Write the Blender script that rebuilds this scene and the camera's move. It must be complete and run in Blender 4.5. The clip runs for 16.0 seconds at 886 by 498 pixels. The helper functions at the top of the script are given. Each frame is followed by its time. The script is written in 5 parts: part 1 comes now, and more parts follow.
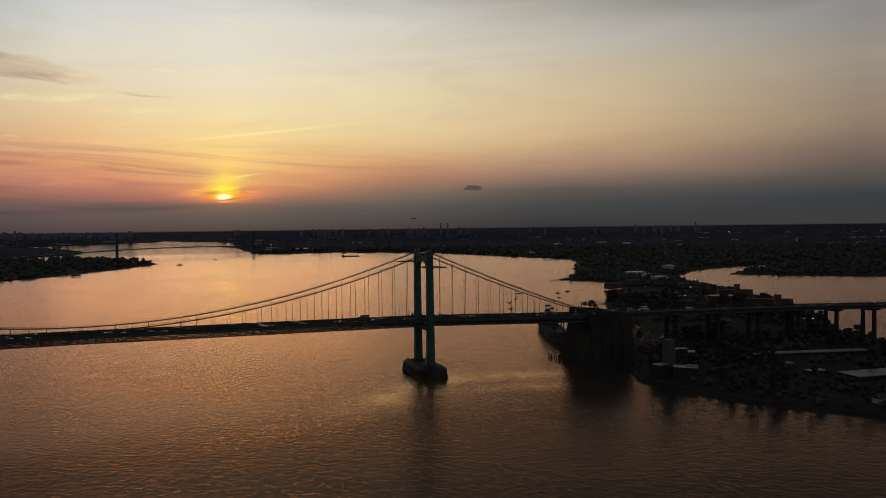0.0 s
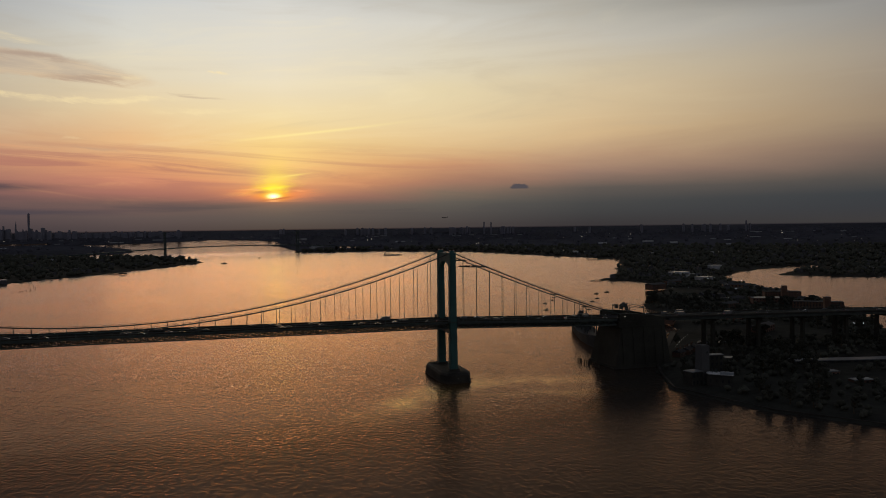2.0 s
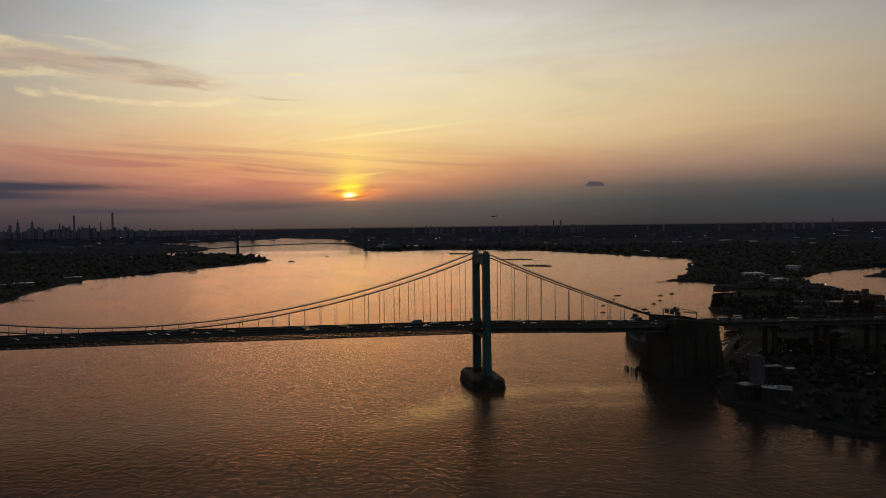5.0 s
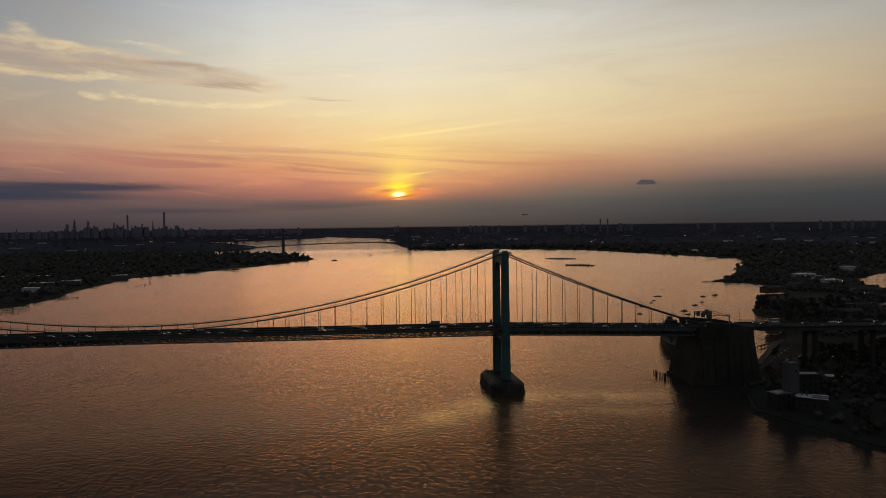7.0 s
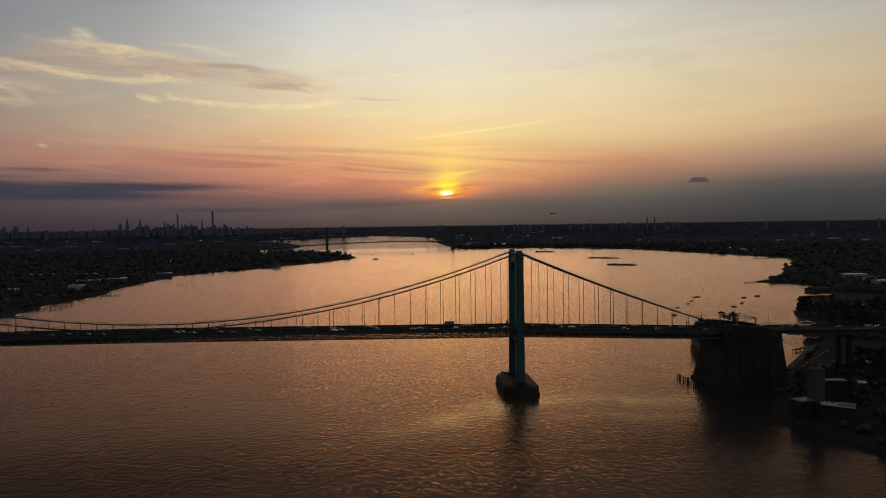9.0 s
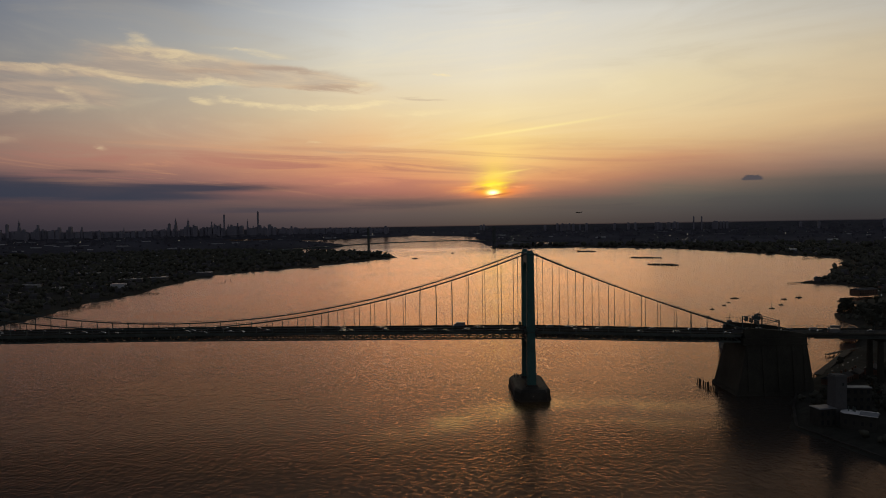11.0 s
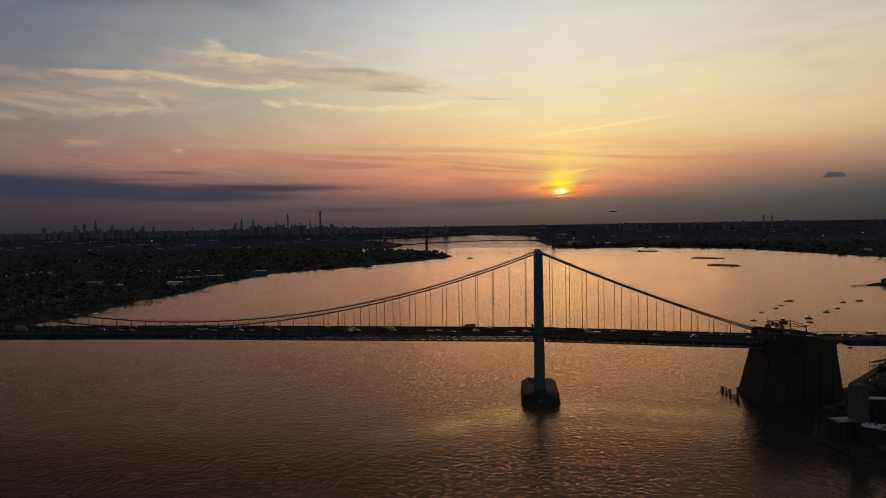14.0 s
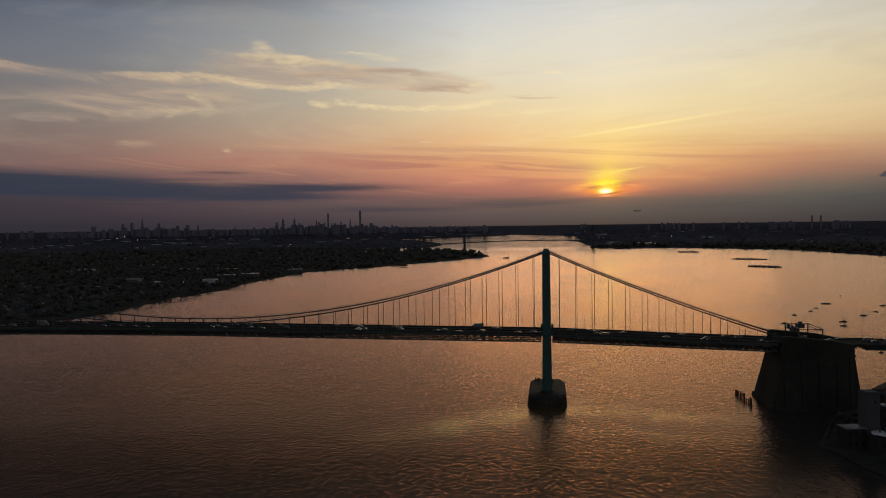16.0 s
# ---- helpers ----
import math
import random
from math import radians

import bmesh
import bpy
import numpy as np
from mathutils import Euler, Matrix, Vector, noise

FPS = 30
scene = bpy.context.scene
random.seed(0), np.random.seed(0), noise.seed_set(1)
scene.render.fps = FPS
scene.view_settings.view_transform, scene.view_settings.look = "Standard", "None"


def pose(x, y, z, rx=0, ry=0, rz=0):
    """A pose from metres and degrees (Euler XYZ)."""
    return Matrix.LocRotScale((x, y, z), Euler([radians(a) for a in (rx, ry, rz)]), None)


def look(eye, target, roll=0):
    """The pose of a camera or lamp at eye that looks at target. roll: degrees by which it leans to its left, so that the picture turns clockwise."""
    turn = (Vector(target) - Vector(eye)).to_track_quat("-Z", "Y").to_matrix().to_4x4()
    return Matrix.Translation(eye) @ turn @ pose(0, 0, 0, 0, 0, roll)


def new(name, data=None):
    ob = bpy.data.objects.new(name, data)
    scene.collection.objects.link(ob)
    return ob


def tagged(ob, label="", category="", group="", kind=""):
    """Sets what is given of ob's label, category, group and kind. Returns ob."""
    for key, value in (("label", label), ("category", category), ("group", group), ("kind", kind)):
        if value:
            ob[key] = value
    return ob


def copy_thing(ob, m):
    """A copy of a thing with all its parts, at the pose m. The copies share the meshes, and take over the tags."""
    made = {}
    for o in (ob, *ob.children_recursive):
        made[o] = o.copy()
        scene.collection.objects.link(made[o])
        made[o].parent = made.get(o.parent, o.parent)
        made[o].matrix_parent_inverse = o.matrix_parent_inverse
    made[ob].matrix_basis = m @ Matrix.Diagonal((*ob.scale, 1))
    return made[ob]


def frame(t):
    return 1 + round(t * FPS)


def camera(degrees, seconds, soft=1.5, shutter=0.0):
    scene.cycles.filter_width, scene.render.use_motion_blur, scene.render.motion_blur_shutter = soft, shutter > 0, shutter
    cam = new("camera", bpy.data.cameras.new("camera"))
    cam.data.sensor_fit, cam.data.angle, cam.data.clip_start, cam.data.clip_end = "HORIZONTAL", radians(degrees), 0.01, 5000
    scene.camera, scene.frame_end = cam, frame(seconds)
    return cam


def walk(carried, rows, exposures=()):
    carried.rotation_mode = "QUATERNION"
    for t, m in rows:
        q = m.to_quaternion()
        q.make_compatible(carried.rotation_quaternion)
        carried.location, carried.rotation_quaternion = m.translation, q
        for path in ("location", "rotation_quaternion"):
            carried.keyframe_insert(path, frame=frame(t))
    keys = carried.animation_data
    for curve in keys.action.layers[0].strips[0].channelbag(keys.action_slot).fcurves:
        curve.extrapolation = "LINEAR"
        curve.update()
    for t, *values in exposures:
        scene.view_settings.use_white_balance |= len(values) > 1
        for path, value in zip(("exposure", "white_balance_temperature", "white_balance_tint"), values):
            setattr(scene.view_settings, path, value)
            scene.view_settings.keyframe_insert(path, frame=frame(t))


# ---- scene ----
PATH = [
    (0, -209.22, -610.23, 127.93, 88.308, 0.696, -20.504),
    (0.5, -203.39, -607.90, 127.91, 88.300, 0.708, -19.633),
    (1, -197.24, -605.21, 127.99, 88.294, 0.713, -18.754),
    (1.5, -190.80, -602.38, 128.15, 88.276, 0.713, -17.839),
    (2, -184.55, -599.39, 128.36, 88.250, 0.709, -16.904),
    (2.5, -178.39, -596.33, 128.60, 88.226, 0.704, -15.957),
    (3, -172.00, -593.25, 128.82, 88.203, 0.701, -14.994),
    (3.5, -165.63, -589.83, 129.03, 88.185, 0.701, -14.038),
    (4, -158.98, -586.33, 129.14, 88.181, 0.711, -13.087),
    (6.5, -125.27, -570.03, 128.29, 88.178, 0.776, -8.332),
    (7, -118.63, -567.02, 128.22, 88.161, 0.778, -7.393),
    (7.5, -111.93, -564.85, 128.20, 88.145, 0.777, -6.455),
    (8, -105.33, -563.06, 128.24, 88.133, 0.781, -5.533),
    (8.5, -98.36, -561.74, 128.21, 88.120, 0.797, -4.605),
    (9, -91.45, -560.44, 128.09, 88.111, 0.821, -3.671),
    (11.5, -56.40, -551.75, 127.66, 88.136, 0.937, 0.805),
    (12, -49.21, -550.05, 127.56, 88.145, 0.946, 1.658),
    (12.5, -42.18, -547.83, 127.38, 88.155, 0.949, 2.555),
    (13, -34.59, -545.29, 127.21, 88.164, 0.953, 3.420),
    (13.5, -27.51, -543.04, 127.12, 88.165, 0.960, 4.296),
    (14, -20.54, -541.71, 127.06, 88.167, 0.963, 5.149),
    (14.5, -13.95, -540.42, 127.04, 88.175, 0.945, 6.011),
    (15, -7.62, -539.20, 126.92, 88.177, 0.910, 6.875),
    (15.5, -1.03, -537.91, 126.68, 88.183, 0.857, 7.688),
    (16, 5.20, -536.99, 126.23, 88.185, 0.801, 8.512),
]

cam = camera(62.12, 16.0, soft=1.0)
walk(cam, [(t, pose(x, y, z, rx, ry, rz)) for t, x, y, z, rx, ry, rz in PATH])

# ---- sky: hazy sunset, the sun low behind thin cloud ----
SUN_AZ, SUN_EL = 4.02, 2.36          # degrees, clockwise from +y, and above the horizon


def lin(r, g, b):
    """Linear colour from 8-bit display values."""
    return tuple((c / 255 / 12.92) if c <= 10 else ((c / 255 + 0.055) / 1.055) ** 2.4 for c in (r, g, b))


class Net:
    """Small helper to chain shader nodes."""

    def __init__(self, tree):
        self.tree = tree
        tree.nodes.clear()

    def add(self, kind, **props):
        node = self.tree.nodes.new(kind)
        for key, value in props.items():
            if key == "operation":
                node.operation = value
            elif key == "blend_type":
                node.blend_type = value
            elif key == "data_type":
                node.data_type = value
            elif key == "noise_dimensions":
                node.noise_dimensions = value
            elif key == "feature":
                node.feature = value
        return node

    def put(self, socket, value):
        if isinstance(value, bpy.types.NodeSocket):
            self.tree.links.new(value, socket)
        else:
            socket.default_value = value

    def math(self, op, a, b=0.0, c=0.0):
        node = self.add("ShaderNodeMath", operation=op)
        for socket, value in zip(node.inputs, (a, b, c)):
            self.put(socket, value)
        return node.outputs[0]

    def smooth(self, value, lo, hi):
        node = self.add("ShaderNodeMapRange")
        node.interpolation_type = "SMOOTHSTEP"
        self.put(node.inputs["Value"], value)
        self.put(node.inputs["From Min"], lo)
        self.put(node.inputs["From Max"], hi)
        return node.outputs[0]

    def vec(self, x, y, z=0.0):
        node = self.add("ShaderNodeCombineXYZ")
        for socket, value in zip(node.inputs, (x, y, z)):
            self.put(socket, value)
        return node.outputs[0]

    def noise(self, vector, scale, detail=3.0, rough=0.5, warp=0.0):
        node = self.add("ShaderNodeTexNoise")
        self.put(node.inputs["Vector"], vector)
        self.put(node.inputs["Scale"], scale)
        self.put(node.inputs["Detail"], detail)
        self.put(node.inputs["Roughness"], rough)
        self.put(node.inputs["Distortion"], warp)
        return node.outputs[0]

    def ramp(self, value, stops):
        node = self.add("ShaderNodeValToRGB")
        ramp = node.color_ramp
        while len(ramp.elements) < len(stops):
            ramp.elements.new(0.5)
        for element, (at, colour) in zip(ramp.elements, stops):
            element.position, element.color = at, (*colour, 1)
        self.put(node.inputs[0], value)
        return node.outputs[0]

    def mix(self, fac, a, b, blend="MIX"):
        node = self.add("ShaderNodeMix", data_type="RGBA", blend_type=blend)
        self.put(node.inputs[0], fac)
        for socket, value in ((node.inputs[6], a), (node.inputs[7], b)):
            if isinstance(value, tuple) and len(value) == 3:
                value = (*value, 1)
            self.put(socket, value)
        return node.outputs[2]

    def bell(self, a, centre_a, width_a, b, centre_b, width_b):
        """exp(-r^2) about a place in two angles."""
        p = self.math("DIVIDE", self.math("SUBTRACT", a, centre_a), width_a)
        q = self.math("DIVIDE", self.math("SUBTRACT", b, centre_b), width_b)
        r = self.math("ADD", self.math("MULTIPLY", p, p), self.math("MULTIPLY", q, q))
        return self.math("EXPONENT", self.math("MULTIPLY", r, -1.0))


world = bpy.data.worlds.new("sunset_sky")
scene.world = world
world.use_nodes = True
n = Net(world.node_tree)
xyz = n.add("ShaderNodeSeparateXYZ")
n.put(xyz.inputs[0], n.add("ShaderNodeTexCoord").outputs["Generated"])
EL = n.math("MULTIPLY", n.math("ARCSINE", xyz.outputs[2]), 57.2958)
AZ = n.math("MULTIPLY", n.math("ARCTAN2", xyz.outputs[0], xyz.outputs[1]), 57.2958)
DA = n.math("SUBTRACT", AZ, SUN_AZ)
FAR = n.math("ABSOLUTE", DA)
# a slow waviness of the layers near the horizon
wav = n.noise(n.vec(n.math("MULTIPLY", AZ, 0.06), n.math("MULTIPLY", EL, 0.35)), 1.0, 5.0, 0.6, 0.4)
EW = n.math("ADD", EL, n.math("MULTIPLY", n.math("SUBTRACT", wav, 0.5), n.math("MULTIPLY", n.smooth(EL, 0.5, 6.0), 1.8)))
T = n.math("DIVIDE", EW, 45.0)


def stops(*rows):
    return [(e / 45.0, lin(*c)) for e, c in rows]


# the sky's colours by height, for eight bearings
columns = [
    (-46.0, stops((0, (46, 44, 52)), (2.0, (56, 52, 60)), (3.6, (74, 68, 76)), (4.8, (104, 88, 90)), (6.2, (112, 98, 96)), (9, (114, 110, 110)), (12, (96, 101, 112)), (15.0, (76, 84, 98)), (17, (38, 42, 52)), (20, (18, 20, 25)), (31, (12, 13, 17)))),
    (-33.0, stops((0.3, (50, 46, 54)), (1.2, (62, 54, 61)), (2.2, (68, 58, 65)), (3.5, (84, 73, 79)), (4.8, (136, 104, 96)), (6.1, (136, 113, 104)), (8.5, (130, 122, 116)), (12.3, (118, 120, 126)), (15, (106, 112, 124)), (17, (58, 62, 71)), (20, (28, 31, 38)), (31, (14, 16, 21)))),
    (-19.0, stops((0.2, (60, 54, 60)), (1.1, (78, 66, 70)), (2.3, (96, 80, 81)), (3.6, (140, 103, 95)), (4.7, (178, 128, 107)), (6.3, (184, 148, 123)), (8.6, (178, 161, 140)), (11, (170, 163, 150)), (13.4, (160, 159, 156)), (15.8, (146, 149, 153)), (18.5, (102, 105, 111)), (23, (56, 60, 66)), (32, (28, 31, 38)))),
    (-6.0, stops((0, (74, 66, 67)), (0.9, (90, 79, 78)), (1.9, (112, 88, 83)), (2.6, (160, 107, 94)), (3.6, (200, 133, 106)), (4.7, (216, 152, 108)), (6.3, (226, 180, 130)), (8.7, (226, 202, 160)), (11.2, (220, 208, 182)), (13.7, (211, 208, 197)), (16.5, (194, 197, 199)), (21, (140, 145, 152)), (29, (72, 77, 86)))),
    (4.4, stops((0, (72, 67, 64)), (0.7, (84, 79, 76)), (1.7, (102, 89, 83)), (2.4, (170, 110, 92)), (3.4, (222, 148, 102)), (4.8, (238, 184, 116)), (6.3, (240, 205, 138)), (8.5, (236, 214, 166)), (11, (228, 216, 190)), (13.5, (220, 214, 200)), (16.3, (212, 210, 203)), (21, (152, 154, 156)), (29, (76, 80, 87)))),
    (17.0, stops((0.1, (66, 62, 62)), (1.0, (78, 75, 73)), (1.9, (92, 88, 82)), (2.7, (122, 104, 90)), (3.6, (168, 123, 98)), (4.6, (200, 149, 110)), (6.0, (218, 182, 132)), (7.8, (226, 202, 157)), (10.2, (224, 207, 168)), (12.6, (216, 206, 182)), (15.3, (208, 204, 193)), (21, (140, 140, 140)), (29, (68, 71, 78)))),
    (28.0, stops((0.1, (54, 52, 54)), (1.0, (62, 63, 64)), (1.7, (68, 69, 69)), (2.8, (92, 85, 80)), (4.0, (146, 118, 102)), (5.3, (180, 146, 117)), (7, (208, 178, 136)), (9.2, (210, 187, 149)), (11.4, (206, 190, 160)), (13.9, (193, 187, 174)), (16.4, (170, 167, 158)), (18.5, (96, 96, 95)), (21.5, (46, 47, 50)), (29, (20, 22, 26)))),
    (50.0, stops((0, (60, 58, 58)), (1.0, (56, 58, 62)), (1.9, (56, 60, 64)), (3.0, (80, 76, 73)), (4.8, (116, 100, 90)), (7.5, (144, 126, 107)), (11, (150, 140, 128)), (14.5, (136, 135, 133)), (17, (48, 49, 51)), (21, (22, 24, 27)), (28, (12, 13, 16)))),
]
sky = None
before = None
for bearing, rows in columns:
    tint = n.ramp(T, rows)
    if sky is None:
        sky = tint
    else:
        blend = n.add("ShaderNodeMapRange")
        n.put(blend.inputs["Value"], AZ)
        n.put(blend.inputs["From Min"], before)
        n.put(blend.inputs["From Max"], bearing)
        sky = n.mix(blend.outputs[0], sky, tint)
    before = bearing
# veils and ripples of thin cloud
slope = n.math("ADD", n.math("MULTIPLY", EL, 0.30), n.math("MULTIPLY", AZ, -0.012))
veil = n.noise(n.vec(n.math("MULTIPLY", AZ, 0.05), slope, 9.0), 1.0, 7.0, 0.6, 1.2)
sky = n.mix(n.math("MULTIPLY", n.smooth(veil, 0.50, 0.74), n.math("MULTIPLY", n.math("MULTIPLY", n.smooth(EL, 3.0, 8.0), n.math("MULTIPLY", n.smooth(AZ, 48.0, 5.0), n.smooth(AZ, -42.0, -8.0))), 0.22)), sky, lin(248, 230, 184))
sky = n.mix(n.math("MULTIPLY", n.smooth(veil, 0.50, 0.28), n.math("MULTIPLY", n.smooth(EL, 3.0, 8.0), 0.20)), sky, lin(176, 162, 140))
rip = n.noise(n.vec(n.math("MULTIPLY", AZ, 0.055), n.math("ADD", n.math("MULTIPLY", EL, 0.72), n.math("MULTIPLY", AZ, 0.030)), 2.0), 1.0, 6.0, 0.62, 1.0)
belt = n.bell(AZ, -8.0, 22.0, EL, 4.4, 1.6)
sky = n.mix(n.math("MULTIPLY", n.smooth(rip, 0.48, 0.62), n.math("MULTIPLY", belt, 0.72)), sky, lin(168, 112, 100))
sky = n.mix(n.math("MULTIPLY", n.smooth(rip, 0.48, 0.34), n.math("MULTIPLY", belt, 0.42)), sky, lin(240, 172, 118))
haze = n.noise(n.vec(n.math("MULTIPLY", AZ, 0.11), n.math("MULTIPLY", EL, 1.9), 6.0), 1.0, 5.0, 0.6, 0.6)
sky = n.mix(n.math("MULTIPLY", n.smooth(haze, 0.50, 0.66), n.math("MULTIPLY", n.bell(AZ, 2.0, 22.0, EL, 1.55, 0.5), 0.40)), sky, lin(66, 66, 70))
# glow about the sun: broad, a feathered pillar, orange wings, lit and dark shreds of cloud, the disc between them
fray = n.noise(n.vec(n.math("MULTIPLY", AZ, 0.5), n.math("ADD", n.math("MULTIPLY", EL, 1.9), n.math("MULTIPLY", AZ, -0.14)), 4.4), 1.0, 5.0, 0.62, 0.9)
DS = n.math("ADD", DA, n.math("MULTIPLY", n.math("SUBTRACT", fray, 0.5), 1.6))
sky = n.mix(n.math("MULTIPLY", n.bell(DS, 0.5, 3.4, EL, 5.2, 2.2), 0.30), sky, lin(255, 222, 134))
sky = n.mix(n.math("MULTIPLY", n.bell(DS, 0.15, 1.3, EL, 3.9, 1.2), 0.46), sky, lin(255, 220, 92))
streak = n.noise(n.vec(n.math("MULTIPLY", AZ, 0.42), n.math("ADD", n.math("MULTIPLY", EL, 3.2), n.math("MULTIPLY", AZ, -0.28)), 1.3), 1.0, 5.0, 0.62, 0.7)
sky = n.mix(n.math("MULTIPLY", n.bell(DA, -0.1, 2.5, EL, 2.70, 0.50), n.math("ADD", 0.42, n.math("MULTIPLY", n.smooth(streak, 0.42, 0.56), 0.56))), sky, lin(255, 146, 84))
sky = n.mix(n.math("MULTIPLY", n.bell(DA, 0.05, 1.2, EL, 2.52, 0.46), 0.8), sky, lin(255, 138, 48))


def shred(da, el, wa, we, slant, weight, colour, base):
    """One slanted wisp beside the sun."""
    e = n.math("SUBTRACT", n.math("ADD", EL, n.math("MULTIPLY", n.math("SUBTRACT", streak, 0.5), 0.35)), n.math("MULTIPLY", DA, slant))
    return n.mix(n.math("MULTIPLY", n.bell(DS, da, wa, e, el, we), weight), base, lin(*colour))


sky = shred(-1.2, 3.16, 1.05, 0.19, 0.22, 0.75, (255, 184, 92), sky)
sky = shred(-2.3, 3.02, 1.1, 0.16, 0.14, 0.35, (255, 170, 96), sky)
sky = shred(1.5, 2.62, 1.1, 0.16, 0.10, 0.55, (226, 132, 86), sky)
sky = shred(0.25, 3.75, 1.0, 0.30, 0.12, 0.6, (255, 226, 96), sky)
sky = shred(0.0, 3.12, 1.15, 0.36, 0.10, 1.0, (255, 232, 58), sky)
sky = shred(0.15, 2.98, 0.55, 0.20, 0.10, 0.9, (255, 246, 84), sky)
sky = shred(0.35, 2.78, 0.60, 0.16, 0.06, 0.8, (255, 214, 60), sky)
sky = shred(-1.05, 2.78, 0.80, 0.15, 0.0, 0.75, (186, 112, 82), sky)
sky = shred(1.45, 2.92, 0.85, 0.20, 0.05, 0.6, (196, 124, 88), sky)
sky = shred(-1.6, 3.02, 1.00, 0.05, 0.04, 0.8, (255, 178, 104), sky)
sky = shred(-0.6, 3.28, 0.9, 0.05, 0.15, 0.7, (255, 205, 96), sky)
sky = shred(1.9, 2.86, 0.55, 0.05, 0.0, 0.6, (250, 168, 106), sky)
sky = n.mix(n.bell(DA, 0.0, 0.72, EL, SUN_EL + 0.14, 0.24), sky, lin(255, 216, 40))
sky = n.mix(n.bell(DA, -0.04, 0.38, EL, SUN_EL + 0.08, 0.17), sky, (2.3, 2.0, 0.95))
sky = n.mix(n.math("MULTIPLY", n.bell(DA, 0.30, 0.95, n.math("SUBTRACT", EL, n.math("MULTIPLY", DA, 0.14)), 2.22, 0.075), 0.92), sky, lin(196, 104, 62))
sky = n.mix(n.math("MULTIPLY", n.bell(DA, -0.04, 0.42, EL, 2.09, 0.05), 0.95), sky, lin(255, 176, 112))
sky = n.mix(n.math("MULTIPLY", n.smooth(EL, 2.06, 1.95), n.math("MULTIPLY", n.bell(DA, 0.0, 3.0, EL, 1.9, 0.5), 0.6)), sky, lin(118, 94, 84))


def patches(rows):
    """The sum of slanted soft patches: azimuth, elevation, half sizes, slope, weight."""
    total = None
    for az, el, wa, we, slant, weight in rows:
        b = n.math("MULTIPLY", n.bell(CA, az, wa, n.math("SUBTRACT", CE, n.math("MULTIPLY", n.math("SUBTRACT", CA, az), slant)), el, we), weight)
        total = b if total is None else n.math("ADD", total, b)
    return total


# high clouds over the left half: cream rims on a mauve-grey body, torn by turbulence
grainy = n.noise(n.vec(n.math("MULTIPLY", AZ, 0.16), n.math("ADD", n.math("MULTIPLY", EL, 1.5), n.math("MULTIPLY", AZ, 0.10)), 7.7), 1.0, 7.0, 0.62, 0.6)
cl = n.noise(n.vec(n.math("MULTIPLY", AZ, 0.22), n.math("ADD", n.math("MULTIPLY", EL, 0.85), n.math("MULTIPLY", AZ, 0.05)), 3.7), 1.0, 9.0, 0.62, 0.7)
cm = n.noise(n.vec(n.math("MULTIPLY", AZ, 0.30), n.math("MULTIPLY", EL, 0.9), 8.1), 1.0, 6.0, 0.6, 0.5)
CA = n.math("ADD", AZ, n.math("MULTIPLY", n.math("SUBTRACT", cm, 0.5), 3.0))
CE = n.math("ADD", EL, n.math("MULTIPLY", n.math("SUBTRACT", cl, 0.5), 1.3))
glowing = n.smooth(AZ, -46.0, -4.0)
where = patches([(-20.3, 12.07, 5.1, 0.81, -0.07, 0.85), (-13.7, 11.34, 5.3, 0.70, -0.027, 0.95), (-10.3, 11.02, 5.1, 0.54, -0.095, 0.95), (-28.8, 10.88, 4.8, 0.38, 0.03, 0.7),
                 (-30.0, 9.22, 6.9, 1.01, 0.03, 0.95), (-22.1, 11.1, 4.4, 0.84, -0.065, 0.7), (-40.5, 11.0, 5.2, 0.51, -0.05, 0.6), (-50.0, 9.6, 8.0, 1.08, 0.0, 0.8), (-36.0, 7.7, 3.4, 0.30, 0.0, 0.5)])
field = n.math("ADD", where, n.math("MULTIPLY", n.math("SUBTRACT", cl, 0.5), 0.9))
body = n.math("MULTIPLY", n.smooth(field, 0.05, 0.70), n.smooth(where, 0.02, 0.45))
sky = n.mix(n.math("MULTIPLY", body, n.math("ADD", 0.34, n.math("MULTIPLY", n.smooth(grainy, 0.34, 0.66), 0.40))), sky, n.mix(glowing, lin(168, 146, 130), lin(212, 184, 150)))
sky = n.mix(n.math("MULTIPLY", body, n.math("MULTIPLY", n.smooth(grainy, 0.60, 0.34), 0.50)), sky, n.mix(glowing, lin(122, 112, 114), lin(176, 158, 142)))
shade = patches([(-1.3, 9.63, 2.6, 0.15, -0.075, 0.55), (-8.1, 5.7, 2.8, 0.17, -0.083, 0.5), (-12.4, 11.75, 3.6, 0.30, -0.02, 0.9), (-8.8, 10.55, 3.2, 0.24, -0.015, 0.85), (-17.5, 11.5, 3.2, 0.26, -0.04, 0.6), (-15.1, 5.55, 2.6, 0.17, -0.162, 0.3)])
sky = n.mix(n.math("MULTIPLY", n.smooth(n.math("ADD", shade, n.math("MULTIPLY", n.math("SUBTRACT", cl, 0.5), 0.5)), 0.10, 0.90), n.math("MULTIPLY", n.smooth(shade, 0.02, 0.3), 0.60)), sky, lin(166, 142, 126))
